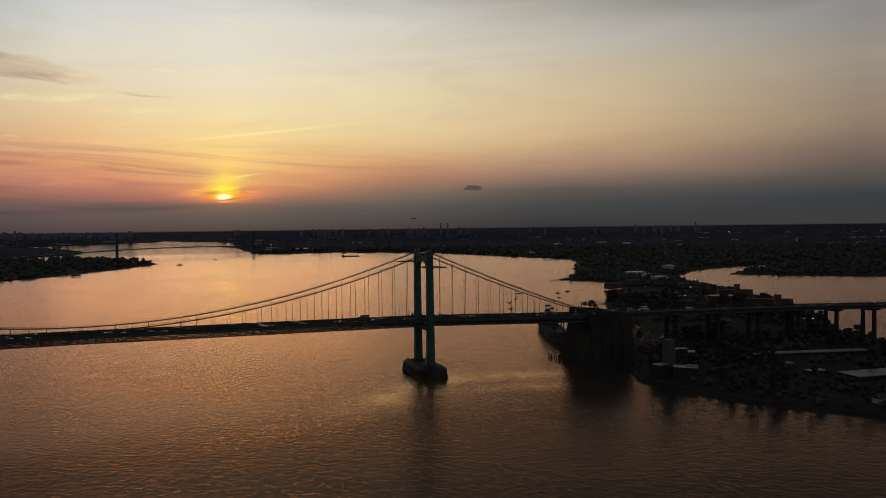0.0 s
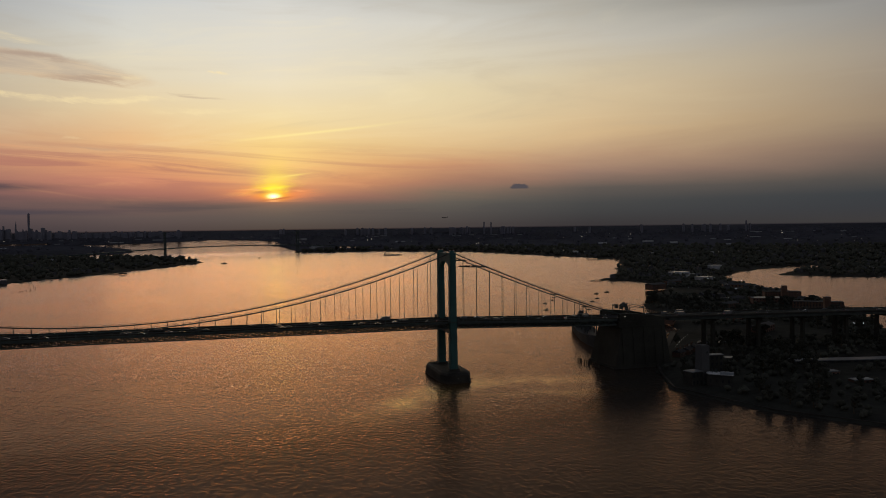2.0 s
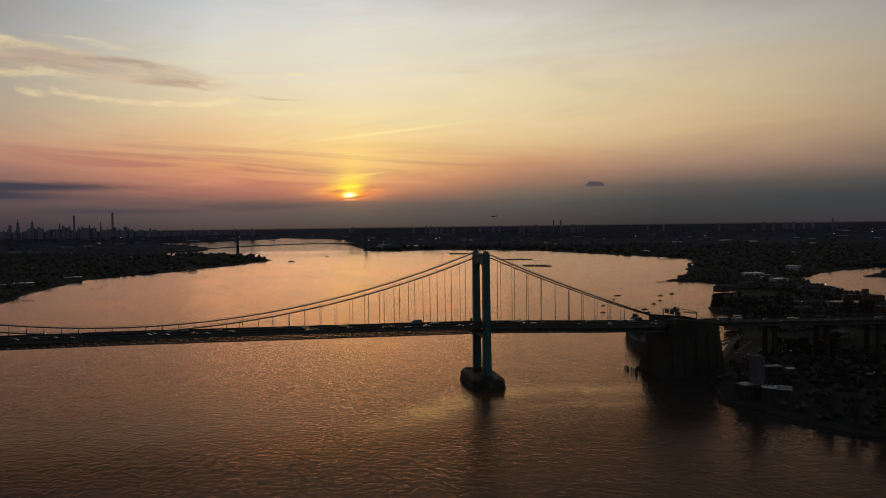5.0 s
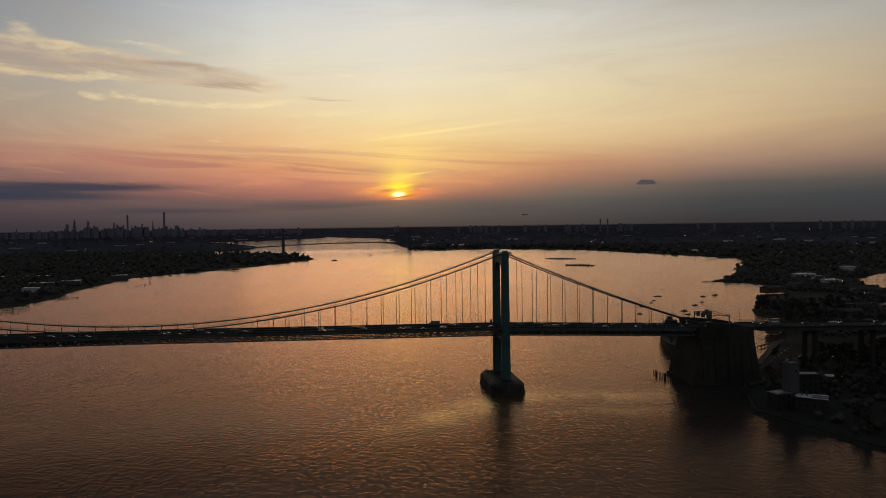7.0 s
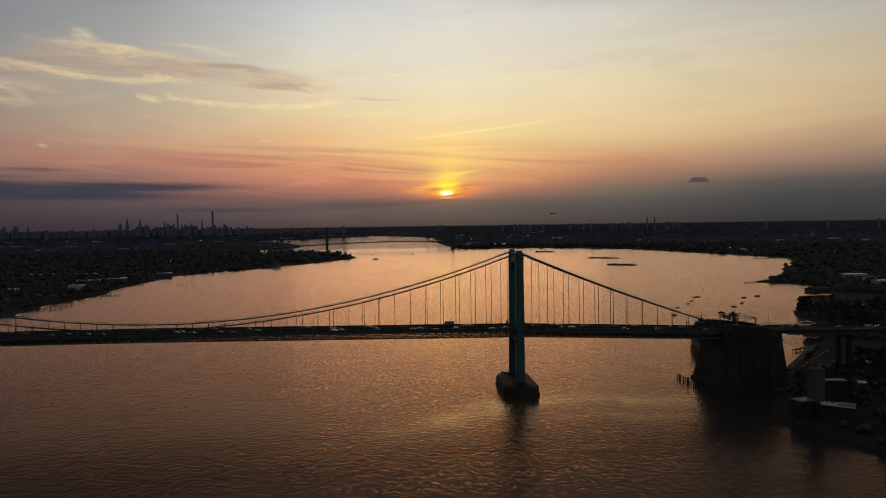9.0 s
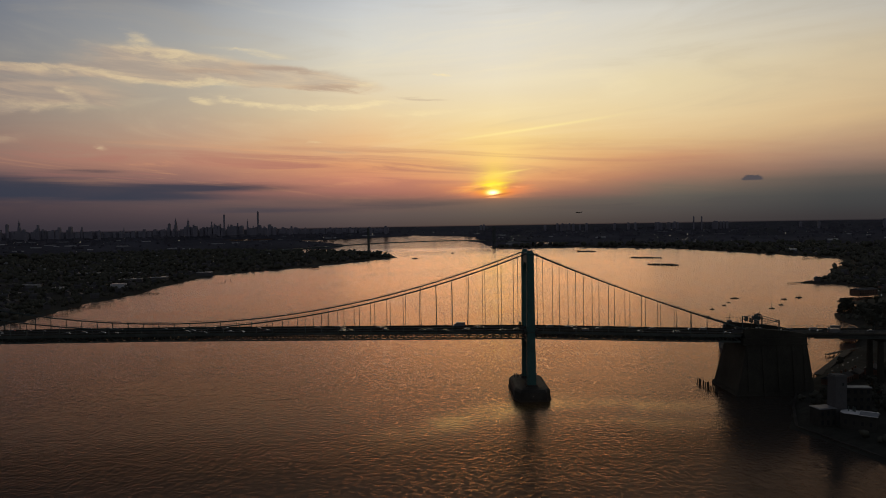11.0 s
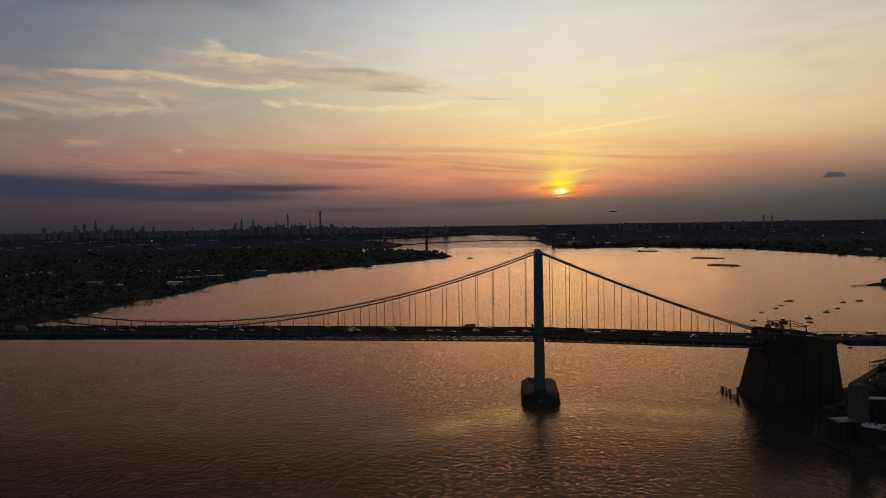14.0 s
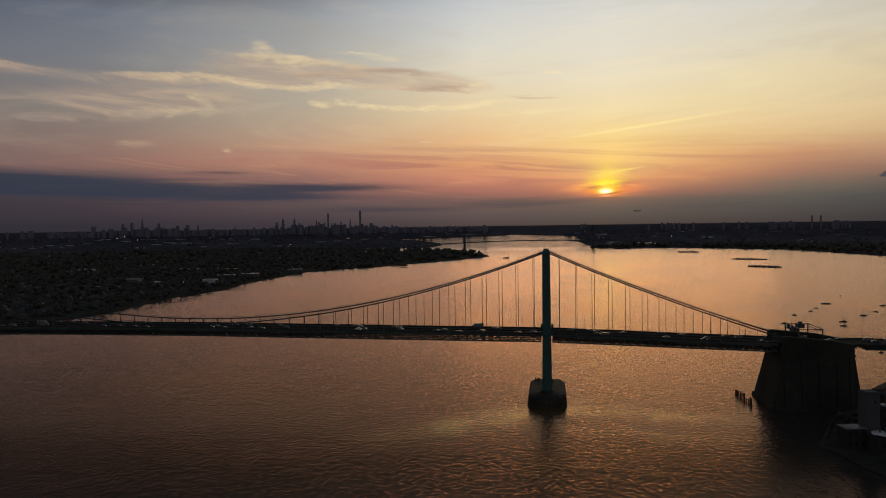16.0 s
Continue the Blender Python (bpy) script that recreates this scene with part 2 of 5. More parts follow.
lit = patches([(-28.8, 11.0, 4.1, 0.29, 0.012, 0.85), (-23.0, 10.7, 2.4, 0.29, -0.129, 0.95), (-17.9, 10.57, 3.3, 0.29, 0.058, 0.85), (-20.2, 12.56, 4.4, 0.38, -0.067, 0.85), (-21.9, 13.45, 0.8, 0.41, -0.336, 0.7),
               (-14.0, 12.9, 3.5, 0.21, -0.104, 0.5), (-17.7, 9.37, 0.9, 0.29, -0.123, 0.75), (-16.0, 9.52, 0.6, 0.20, -0.262, 0.6), (-14.0, 9.13, 1.9, 0.21, -0.127, 0.75), (-7.6, 9.15, 5.1, 0.22, 0.044, 0.8),
               (-28.8, 8.53, 4.2, 0.38, 0.005, 0.7), (-26.3, 9.5, 1.1, 0.43, -0.331, 0.6), (-5.7, 10.79, 0.9, 0.30, 0.105, 0.5), (0.0, 11.46, 0.9, 0.13, -0.127, 0.9), (-24.7, 5.84, 0.6, 0.26, -0.088, 0.5),
               (-10.0, 6.44, 1.0, 0.13, 0.0, 0.45), (-30.9, 6.18, 2.2, 0.54, 0.142, 0.35), (-40.0, 11.15, 4.4, 0.26, -0.05, 0.6), (-44.0, 8.9, 6.6, 0.32, 0.02, 0.5), (-1.0, 8.55, 3.7, 0.26, 0.03, 0.55)])
fluff = n.math("MULTIPLY", n.smooth(n.math("ADD", lit, n.math("MULTIPLY", n.math("SUBTRACT", cm, 0.5), 0.9)), 0.0, 0.85), n.smooth(lit, 0.0, 0.4))
torn = n.noise(n.vec(n.math("MULTIPLY", AZ, 0.7), n.math("MULTIPLY", EL, 2.6), 1.9), 1.0, 6.0, 0.65, 0.8)
fluff = n.math("MULTIPLY", fluff, n.math("ADD", 0.45, n.math("MULTIPLY", n.smooth(torn, 0.36, 0.62), 0.55)))
sky = n.mix(n.math("MULTIPLY", fluff, 0.58), sky, n.mix(glowing, lin(186, 160, 136), lin(246, 224, 172)))
# dark slate banks low on the left, fainter arms towards the sun, one small dark cloud on the right
bk = n.noise(n.vec(n.math("MULTIPLY", AZ, 0.13), n.math("MULTIPLY", EL, 1.5), 5.0), 1.0, 6.0, 0.6, 0.5)
CA = n.math("ADD", AZ, n.math("MULTIPLY", n.math("SUBTRACT", wav, 0.5), 3.0))
CE = n.math("ADD", EL, n.math("MULTIPLY", n.math("SUBTRACT", bk, 0.5), 0.55))
wide = patches([(-37.0, 3.2, 12.0, 0.92, -0.025, 1.0), (-27.0, 2.72, 8.0, 0.42, -0.03, 0.85), (-17.5, 3.05, 6.2, 0.30, 0.0, 0.85), (-25.4, 4.15, 2.2, 0.14, 0.0, 0.45),
                (-12.5, 1.32, 6.5, 0.22, 0.0, 0.45), (-3.5, 1.6, 4.0, 0.26, 0.0, 0.25), (-60.0, 3.2, 16.0, 0.7, 0.0, 0.9), (-20.0, 2.3, 8.0, 0.3, 0.0, 0.35)])
sky = n.mix(n.math("MULTIPLY", n.smooth(wide, 0.02, 0.85), 0.88), sky, lin(48, 55, 70))
puff = n.noise(n.vec(n.math("MULTIPLY", AZ, 1.6), n.math("MULTIPLY", EL, 3.2), 2.2), 1.0, 4.0, 0.6, 0.4)
small = n.bell(AZ, 22.85, 0.62, n.math("ADD", EL, n.math("MULTIPLY", n.math("SUBTRACT", puff, 0.5), 0.3)), 2.94, 0.25)
sky = n.mix(n.math("MULTIPLY", n.math("MULTIPLY", n.smooth(small, 0.16, 0.42), n.smooth(EL, 2.80, 2.92)), 0.95), sky, lin(74, 71, 77))
# a lit trail above the sun, rising to the right, and a short one below it
trail = n.math("MULTIPLY", n.bell(n.math("SUBTRACT", EL, n.math("MULTIPLY", AZ, 0.118)), 6.42, 0.10, AZ, 6.5, 5.5), n.smooth(AZ, 0.2, 2.5))
sky = n.mix(n.math("MULTIPLY", trail, 0.55), sky, lin(255, 234, 156))
trail = n.bell(n.math("SUBTRACT", EL, n.math("MULTIPLY", AZ, 0.13)), 3.32, 0.07, AZ, 5.4, 1.0)
sky = n.mix(n.math("MULTIPLY", trail, 0.7), sky, lin(255, 222, 120))
# dusk behind, and the ground below the horizon
sky = n.mix(n.smooth(FAR, 55.0, 120.0), sky, n.mix(n.smooth(EL, 0.0, 40.0), lin(90, 88, 89), lin(80, 83, 90)))
sky = n.mix(n.smooth(EL, 30.0, 80.0), sky, lin(70, 74, 83))
sky = n.mix(n.smooth(EL, 0.0, -0.15), sky, lin(30, 28, 34))
air = n.add("ShaderNodeTexSky")
air.sky_type, air.sun_disc = "NISHITA", False
air.sun_elevation, air.sun_rotation = radians(SUN_EL), radians(SUN_AZ)
sky = n.mix(0.0004, sky, air.outputs[0])
back = n.add("ShaderNodeBackground")
n.put(back.inputs["Color"], sky)
back.inputs["Strength"].default_value = 1.06
n.tree.links.new(back.outputs[0], n.add("ShaderNodeOutputWorld").inputs["Surface"])

sun = new("sun", bpy.data.lights.new("sun", "SUN"))
sun.data.energy, sun.data.angle, sun.data.color = 0.05, radians(24), (1.0, 0.55, 0.22)
a, e = radians(SUN_AZ), radians(SUN_EL)
sun.matrix_world = look((math.sin(a) * 900, math.cos(a) * 900, 900 * math.tan(e) + 300), (0, 0, 300))


# ---- materials ----
def material(name, build):
    m = bpy.data.materials.new(name)
    m.use_nodes = True
    net = Net(m.node_tree)
    shader = net.add("ShaderNodeBsdfPrincipled")
    net.tree.links.new(shader.outputs[0], net.add("ShaderNodeOutputMaterial").inputs["Surface"])
    build(net, shader)
    return m


def plain(name, colour, rough=0.6, metal=0.0, grain=0.5, amount=0.35, bump=0.3, island=False, vary=0.0, spec=0.25):
    """A weathered surface: base colour broken up at two scales, with a fine relief."""

    def build(net, shader):
        where = net.add("ShaderNodeTexCoord").outputs["Object"]
        big = net.noise(where, grain * 0.12, 4.0, 0.6)
        fine = net.noise(where, grain * 2.5, 5.0, 0.65)
        shade = net.math("ADD", net.math("MULTIPLY", big, 0.6), net.math("MULTIPLY", fine, 0.4))
        dark, light = tuple(c * (1 - amount) for c in colour), tuple(min(1, c * (1 + amount)) for c in colour)
        tone = net.mix(net.smooth(shade, 0.3, 0.7), dark, light)
        if vary:
            pick = net.add("ShaderNodeNewGeometry").outputs["Random Per Island"] if island else net.add("ShaderNodeObjectInfo").outputs["Random"]
            tone = net.mix(net.math("MULTIPLY", pick, vary), tone, tuple(c * 0.35 for c in colour))
        net.put(shader.inputs["Base Color"], tone)
        net.put(shader.inputs["Roughness"], net.math("ADD", rough - 0.1, net.math("MULTIPLY", fine, 0.2)))
        shader.inputs["Metallic"].default_value = metal
        shader.inputs["Specular IOR Level"].default_value = spec
        if bump:
            b = net.add("ShaderNodeBump")
            b.inputs["Strength"].default_value = bump
            b.inputs["Distance"].default_value = 0.05
            net.put(b.inputs["Height"], fine)
            net.put(shader.inputs["Normal"], b.outputs[0])

    return material(name, build)


def glow(name, colour, strength):
    def build(net, shader):
        shader.inputs["Base Color"].default_value = (0.8, 0.8, 0.8, 1)
        shader.inputs["Emission Color"].default_value = (*colour, 1)
        shader.inputs["Emission Strength"].default_value = strength

    return material(name, build)


def water_build(net, shader):
    where = net.add("ShaderNodeTexCoord").outputs["Object"]
    stretch = net.add("ShaderNodeMapping")
    stretch.inputs["Rotation"].default_value = (0, 0, radians(14))
    stretch.inputs["Scale"].default_value = (0.95, 0.75, 1)
    net.put(stretch.inputs["Vector"], where)
    v = stretch.outputs[0]
    swell = net.noise(v, 0.06, 2.0, 0.5, 0.3)
    chop = net.noise(v, 0.40, 2.0, 0.55, 0.5)
    ripple = net.noise(v, 1.1, 3.0, 0.62, 0.3)
    calm = net.noise(v, 0.0065, 5.0, 0.62, 0.9)
    # the tide's wake: smoother swirls that trail from the river pier
    xyz_ = net.add("ShaderNodeSeparateXYZ")
    net.put(xyz_.inputs[0], where)
    swirl = net.noise(where, 0.022, 4.0, 0.6, 1.6)
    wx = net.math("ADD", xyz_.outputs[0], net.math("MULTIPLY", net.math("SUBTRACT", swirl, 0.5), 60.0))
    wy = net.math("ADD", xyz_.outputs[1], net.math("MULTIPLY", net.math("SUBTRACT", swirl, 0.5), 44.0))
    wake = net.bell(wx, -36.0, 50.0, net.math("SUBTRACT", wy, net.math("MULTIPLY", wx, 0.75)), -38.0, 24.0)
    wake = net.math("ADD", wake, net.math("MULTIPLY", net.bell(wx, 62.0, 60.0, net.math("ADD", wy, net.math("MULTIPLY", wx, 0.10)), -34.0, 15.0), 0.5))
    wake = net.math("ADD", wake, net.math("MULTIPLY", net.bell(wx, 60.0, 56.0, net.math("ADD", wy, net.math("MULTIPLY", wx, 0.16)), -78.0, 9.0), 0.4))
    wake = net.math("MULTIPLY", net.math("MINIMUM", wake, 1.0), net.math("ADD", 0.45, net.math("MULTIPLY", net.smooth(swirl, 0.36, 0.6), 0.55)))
    height = net.math("ADD", net.math("MULTIPLY", swell, 0.6), net.math("ADD", net.math("MULTIPLY", chop, 0.95), net.math("MULTIPLY", ripple, 0.26)))
    b = net.add("ShaderNodeBump")
    gust = net.noise(net.vec(net.math("MULTIPLY", xyz_.outputs[0], 1.0), net.math("MULTIPLY", xyz_.outputs[1], 0.36)), 0.34, 3.0, 0.7, 0.3)
    rough = net.math("ADD", 0.50, net.math("MULTIPLY", net.smooth(calm, 0.35, 0.65), 0.5))
    rough = net.math("MULTIPLY", rough, net.math("ADD", 0.36, net.math("MULTIPLY", net.smooth(gust, 0.36, 0.64), 1.15)))
    net.put(b.inputs["Strength"], net.math("MULTIPLY", rough, net.math("SUBTRACT", 1.0, net.math("MULTIPLY", wake, 0.62))))
    b.inputs["Distance"].default_value = 0.66
    net.put(b.inputs["Height"], height)
    # murky body of the river below a brown-tinted shine; the wake's golden gleam is painted into both
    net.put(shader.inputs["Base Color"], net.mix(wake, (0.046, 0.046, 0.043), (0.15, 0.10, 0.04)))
    shader.inputs["Roughness"].default_value = 0.9
    shader.inputs["Specular IOR Level"].default_value = 0.0
    shine = net.add("ShaderNodeBsdfGlossy")
    net.put(shine.inputs["Roughness"], net.math("ADD", 0.15, net.math("MULTIPLY", net.smooth(calm, 0.3, 0.7), 0.06)))
    net.put(shine.inputs["Normal"], b.outputs[0])
    fresnel = net.add("ShaderNodeFresnel")
    fresnel.inputs["IOR"].default_value = 1.33
    net.put(fresnel.inputs["Normal"], b.outputs[0])
    # the reflection's warm colour is painted by this tint, paler at grazing angles
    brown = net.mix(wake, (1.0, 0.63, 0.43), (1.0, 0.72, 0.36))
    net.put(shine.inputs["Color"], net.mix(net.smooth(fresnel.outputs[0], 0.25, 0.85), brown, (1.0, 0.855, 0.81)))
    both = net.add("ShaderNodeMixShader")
    # shine raised inside the wake to paint its brighter reflection
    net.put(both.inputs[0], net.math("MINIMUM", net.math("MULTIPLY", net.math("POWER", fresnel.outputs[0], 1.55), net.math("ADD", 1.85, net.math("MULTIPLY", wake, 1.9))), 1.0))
    net.tree.links.new(shader.outputs[0], both.inputs[1])
    net.tree.links.new(shine.outputs[0], both.inputs[2])
    out = [q for q in net.tree.nodes if q.type == "OUTPUT_MATERIAL"][0]
    net.tree.links.new(both.outputs[0], out.inputs["Surface"])


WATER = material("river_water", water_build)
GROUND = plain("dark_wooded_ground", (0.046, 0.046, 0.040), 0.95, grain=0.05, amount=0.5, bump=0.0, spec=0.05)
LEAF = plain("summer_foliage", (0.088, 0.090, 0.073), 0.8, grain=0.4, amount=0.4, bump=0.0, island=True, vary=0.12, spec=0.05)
# aerial haze is mixed into this far ground colour, bluer than near ground
CITY = plain("haze_tinted_built_up_land", (0.080, 0.080, 0.100), 0.95, grain=0.02, amount=0.35, bump=0.0, spec=0.05)
# haze painted into the colour of far woods and low blocks: paler, bluer
FAR_HAZE = plain("haze_tinted_far_cover", (0.13, 0.13, 0.16), 0.9, grain=0.05, amount=0.3, bump=0.0, spec=0.05)
BARK = plain("bark", (0.10, 0.075, 0.05), 0.9, grain=2.0)
STEEL = plain("teal_painted_steel", (0.054, 0.135, 0.130), 0.5, grain=0.6, amount=0.25, bump=0.1)
DARK_STEEL = plain("dark_painted_steel", (0.075, 0.095, 0.09), 0.55, grain=0.8, bump=0.1)
CABLE = plain("painted_cable_wire", (0.055, 0.075, 0.075), 0.5, grain=2.0, bump=0.1)
CONCRETE = plain("stained_concrete", (0.048, 0.047, 0.039), 0.85, grain=0.35, amount=0.4)
GRANITE = plain("wet_granite", (0.045, 0.042, 0.037), 0.7, grain=0.5, amount=0.45)
ASPHALT = plain("asphalt", (0.05, 0.05, 0.05), 0.9, grain=1.0, amount=0.3, spec=0.08)
BRICKS = plain("dark_red_masonry", (0.20, 0.12, 0.09), 0.85, grain=0.8, vary=0.5)
STONE = plain("old_grey_stone", (0.15, 0.145, 0.13), 0.85, grain=0.6)
WHITE = plain("white_paint", (0.72, 0.72, 0.70), 0.5, grain=0.8, amount=0.12)
ROOF = plain("dark_roofing", (0.09, 0.09, 0.095), 0.7, grain=0.4, vary=0.4, island=True)
DARK_STONE = plain("soot_dark_granite", (0.055, 0.054, 0.05), 0.9, grain=0.6, spec=0.1)
PALE_CONCRETE = plain("pale_painted_concrete", (0.105, 0.107, 0.112), 0.8, grain=0.3, amount=0.2)
WHITE_METAL = plain("white_metal_roofing", (0.82, 0.83, 0.85), 0.3, grain=0.4, amount=0.12, spec=0.9)
PALE_ROOF = plain("pale_membrane_roof", (0.27, 0.29, 0.32), 0.4, grain=0.2, amount=0.3, vary=0.5, spec=0.5)
SHORE_ROOF = plain("wet_white_roofing", (0.60, 0.62, 0.66), 0.28, grain=0.2, amount=0.3, vary=0.6, island=True, spec=0.7)
GLASS = plain("dark_window_glass", (0.03, 0.035, 0.04), 0.12, grain=0.3, amount=0.2, bump=0.0, spec=0.5)
TIMBER = plain("tarred_timber", (0.06, 0.05, 0.04), 0.8, grain=1.5)
HULL = plain("grey_ship_paint", (0.060, 0.062, 0.064), 0.7, grain=0.4, spec=0.08)
FARWALL = plain("distant_building_wall", (0.11, 0.11, 0.118), 0.8, grain=0.02, amount=0.25, bump=0.0)
# the skyline's blue-grey haze is put into the towers' base colour
SKYSCRAPER = plain("haze_tinted_tower_facade", (0.25, 0.25, 0.31), 0.7, grain=0.02, amount=0.2, bump=0.0)
CARPAINT = plain("car_paint", (0.32, 0.33, 0.35), 0.22, metal=0.3, grain=0.5, amount=0.1, bump=0.0, vary=0.8, spec=0.6)
TYRE = plain("tyre_rubber", (0.02, 0.02, 0.02), 0.8, grain=3.0, bump=0.0)
LAMP = glow("lit_lamp", (1.0, 0.86, 0.66), 1.4)
DIM = glow("faint_lamp", (1.0, 0.86, 0.66), 0.25)
COOL = glow("cool_lamp", (0.80, 0.90, 1.0), 3.0)
RED = glow("red_beacon", (1.0, 0.12, 0.06), 0.04)
HEAD = glow("car_headlight", (0.9, 0.93, 1.0), 0.8)
TAIL = glow("car_tail_light", (1.0, 0.1, 0.05), 0.25)


# ---- mesh tools ----
class Geo:
    """Collects boxes, beams, tubes and prisms into one mesh."""

    def __init__(self):
        self.v, self.f = [], []

    def add(self, verts, faces):
        k = len(self.v)
        self.v.extend(tuple(p) for p in verts)
        self.f.extend(tuple(i + k for i in face) for face in faces)
        return self

    def box(self, x, y, z, sx, sy, sz, turn=0.0, taper=1.0):
        """A box with the middle of its base at (x, y, z)."""
        c, s = math.cos(turn), math.sin(turn)
        pts = []
        for k, zz in ((1.0, 0.0), (taper, sz)):
            for ax, ay in ((-1, -1), (1, -1), (1, 1), (-1, 1)):
                px, py = ax * sx / 2 * k, ay * sy / 2 * k
                pts.append((x + px * c - py * s, y + px * s + py * c, z + zz))
        return self.add(pts, [(3, 2, 1, 0), (4, 5, 6, 7), (0, 1, 5, 4), (1, 2, 6, 5), (2, 3, 7, 6), (3, 0, 4, 7)])

    def tube(self, points, radius, sides=8, end=None):
        """A round bar along points; radius may run to end."""
        points = [Vector(p) for p in points]
        rings = []
        for i, p in enumerate(points):
            d = (points[min(i + 1, len(points) - 1)] - points[max(i - 1, 0)]).normalized()
            up = Vector((0, 0, 1)) if abs(d.z) < 0.9 else Vector((1, 0, 0))
            u = d.cross(up).normalized()
            w = u.cross(d)
            r = radius if end is None else radius + (end - radius) * i / (len(points) - 1)
            rings.append([p + (u * math.cos(2 * math.pi * k / sides) + w * math.sin(2 * math.pi * k / sides)) * r for k in range(sides)])
        verts = [q for ring in rings for q in ring]
        faces = [(i * sides + k, i * sides + (k + 1) % sides, (i + 1) * sides + (k + 1) % sides, (i + 1) * sides + k)
                 for i in range(len(rings) - 1) for k in range(sides)]
        faces += [tuple(reversed(range(sides))), tuple(range(len(verts) - sides, len(verts)))]
        return self.add(verts, faces)

    def beam(self, a, b, wide, high):
        """A square bar from a to b."""
        a, b = Vector(a), Vector(b)
        d = (b - a).normalized()
        up = Vector((0, 0, 1)) if abs(d.z) < 0.95 else Vector((1, 0, 0))
        u = d.cross(up).normalized() * wide / 2
        w = u.normalized().cross(d) * high / 2
        pts = [a - u - w, a + u - w, a + u + w, a - u + w, b - u - w, b + u - w, b + u + w, b - u + w]
        return self.add(pts, [(0, 1, 2, 3), (7, 6, 5, 4), (0, 4, 5, 1), (1, 5, 6, 2), (2, 6, 7, 3), (3, 7, 4, 0)])

    def prism(self, outline, place, depth):
        """An outline of pairs, set up by place(u, v, w), from w = 0 to depth."""
        k = len(outline)
        pts = [place(u, v, 0) for u, v in outline] + [place(u, v, depth) for u, v in outline]
        faces = [tuple(reversed(range(k))), tuple(range(k, 2 * k))] + [(i, (i + 1) % k, k + (i + 1) % k, k + i) for i in range(k)]
        return self.add(pts, faces)

    def loft(self, rings):
        """Closed rings of equal length, capped."""
        k = len(rings[0])
        verts = [p for ring in rings for p in ring]
        faces = [(i * k + j, i * k + (j + 1) % k, (i + 1) * k + (j + 1) % k, (i + 1) * k + j) for i in range(len(rings) - 1) for j in range(k)]
        faces += [tuple(reversed(range(k))), tuple(range(len(verts) - k, len(verts)))]
        return self.add(verts, faces)

    def mesh(self, name, mat, smooth=False):
        m = bpy.data.meshes.new(name)
        m.from_pydata(self.v, [], self.f)
        m.materials.append(mat)
        if smooth:
            m.polygons.foreach_set("use_smooth", [True] * len(m.polygons))
        m.update()
        return m


def part(name, geo, mat, parent=None, label="", at=None):
    ob = new(name, geo if isinstance(geo, bpy.types.Mesh) else geo.mesh(name, mat))
    ob.parent = parent
    if at is not None:
        ob.matrix_basis = at
    if label:
        tagged(ob, label)
    return ob


def thing(name, label, category, group="", at=None, kind=""):
    ob = new(name)
    if at is not None:
        ob.matrix_basis = at
    return tagged(ob, label, category, group, kind)


rng = random.Random(7)
# ---- plan of the shores (metres; the river tower's pier is the origin, the bridge runs along x) ----
EYE = Vector((-90, -560, 128))
NEAR = 4000.0


def far(x, y, z=0.0):
    """Past four kilometres the country is drawn together towards the eye's side, so that it ends before five."""
    d = math.hypot(x - EYE.x, y - EYE.y)
    if d <= NEAR:
        return Vector((x, y, z))
    k = (NEAR + (1 - NEAR / d) * 900) / d
    return EYE + (Vector((x, y, z)) - EYE) * k


WEST = [(-900, 60), (-740, 240), (-682, 391), (-664, 483), (-673, 592), (-690, 723), (-664, 887), (-690, 1046), (-690, 1203), (-680, 1464),
        (-602, 1612), (-520, 1720), (-498, 1790), (-388, 2010), (-262, 2330), (-246, 2400), (-290, 2600), (-430, 2850), (-560, 2985), (-830, 3080),
        (-1100, 3300), (-1000, 3640), (-840, 3690), (-710, 3730), (-680, 4040), (-770, 4630), (-950, 5230), (-1250, 6050), (-1500, 6300), (-1360, 6620),
        (-970, 6890), (-630, 7780), (-430, 8200), (-400, 9500), (-400, 60000),
        (-60000, 60000), (-60000, -500), (-1600, -150)]
NORTH = [(215, 3310), (330, 3190), (620, 3230), (820, 3060), (1000, 2900), (1065, 2640), (1108, 2430), (1140, 2200), (1175, 2020), (1212, 1865),
         (1165, 1690), (940, 1319), (760, 1040), (706, 960), (652, 924), (646, 908), (700, 868), (704, 790), (690, 740), (655, 660),
         (563, 525), (505, 468), (449, 412), (420, 300), (344, 170), (300, 112), (262, 70), (235, 36), (207, 14), (170, -60), (149, -108), (156, -136)]
NECK = [(171, -189), (206, -236), (227, -264), (300, -330), (420, -340), (500, -210), (478, -70), (515, 12), (620, 149), (707, 280),
        (760, 400), (797, 518), (872, 744), (984, 905), (1137, 1030), (1309, 1115), (1460, 1164), (1510, 1130), (1330, 1010), (1180, 920),
        (1117, 876), (1210, 770), (1360, 634), (1700, 400), (3000, -100), (60000, -100), (60000, 60000), (-450, 60000), (-450, 9000), (-180, 8250),
        (180, 7500), (290, 6700), (270, 6200), (250, 5890), (260, 5400), (150, 5060), (210, 4660), (225, 3700), (215, 3340)]
LAKES = [[(-2570, 7860), (-2040, 8120), (-1770, 6930), (-2060, 6610)], [(-5400, 9800), (-4700, 9500), (-4500, 9800), (-5200, 10200)],
         [(510, 4010), (740, 4010), (810, 4440), (560, 4440)]]


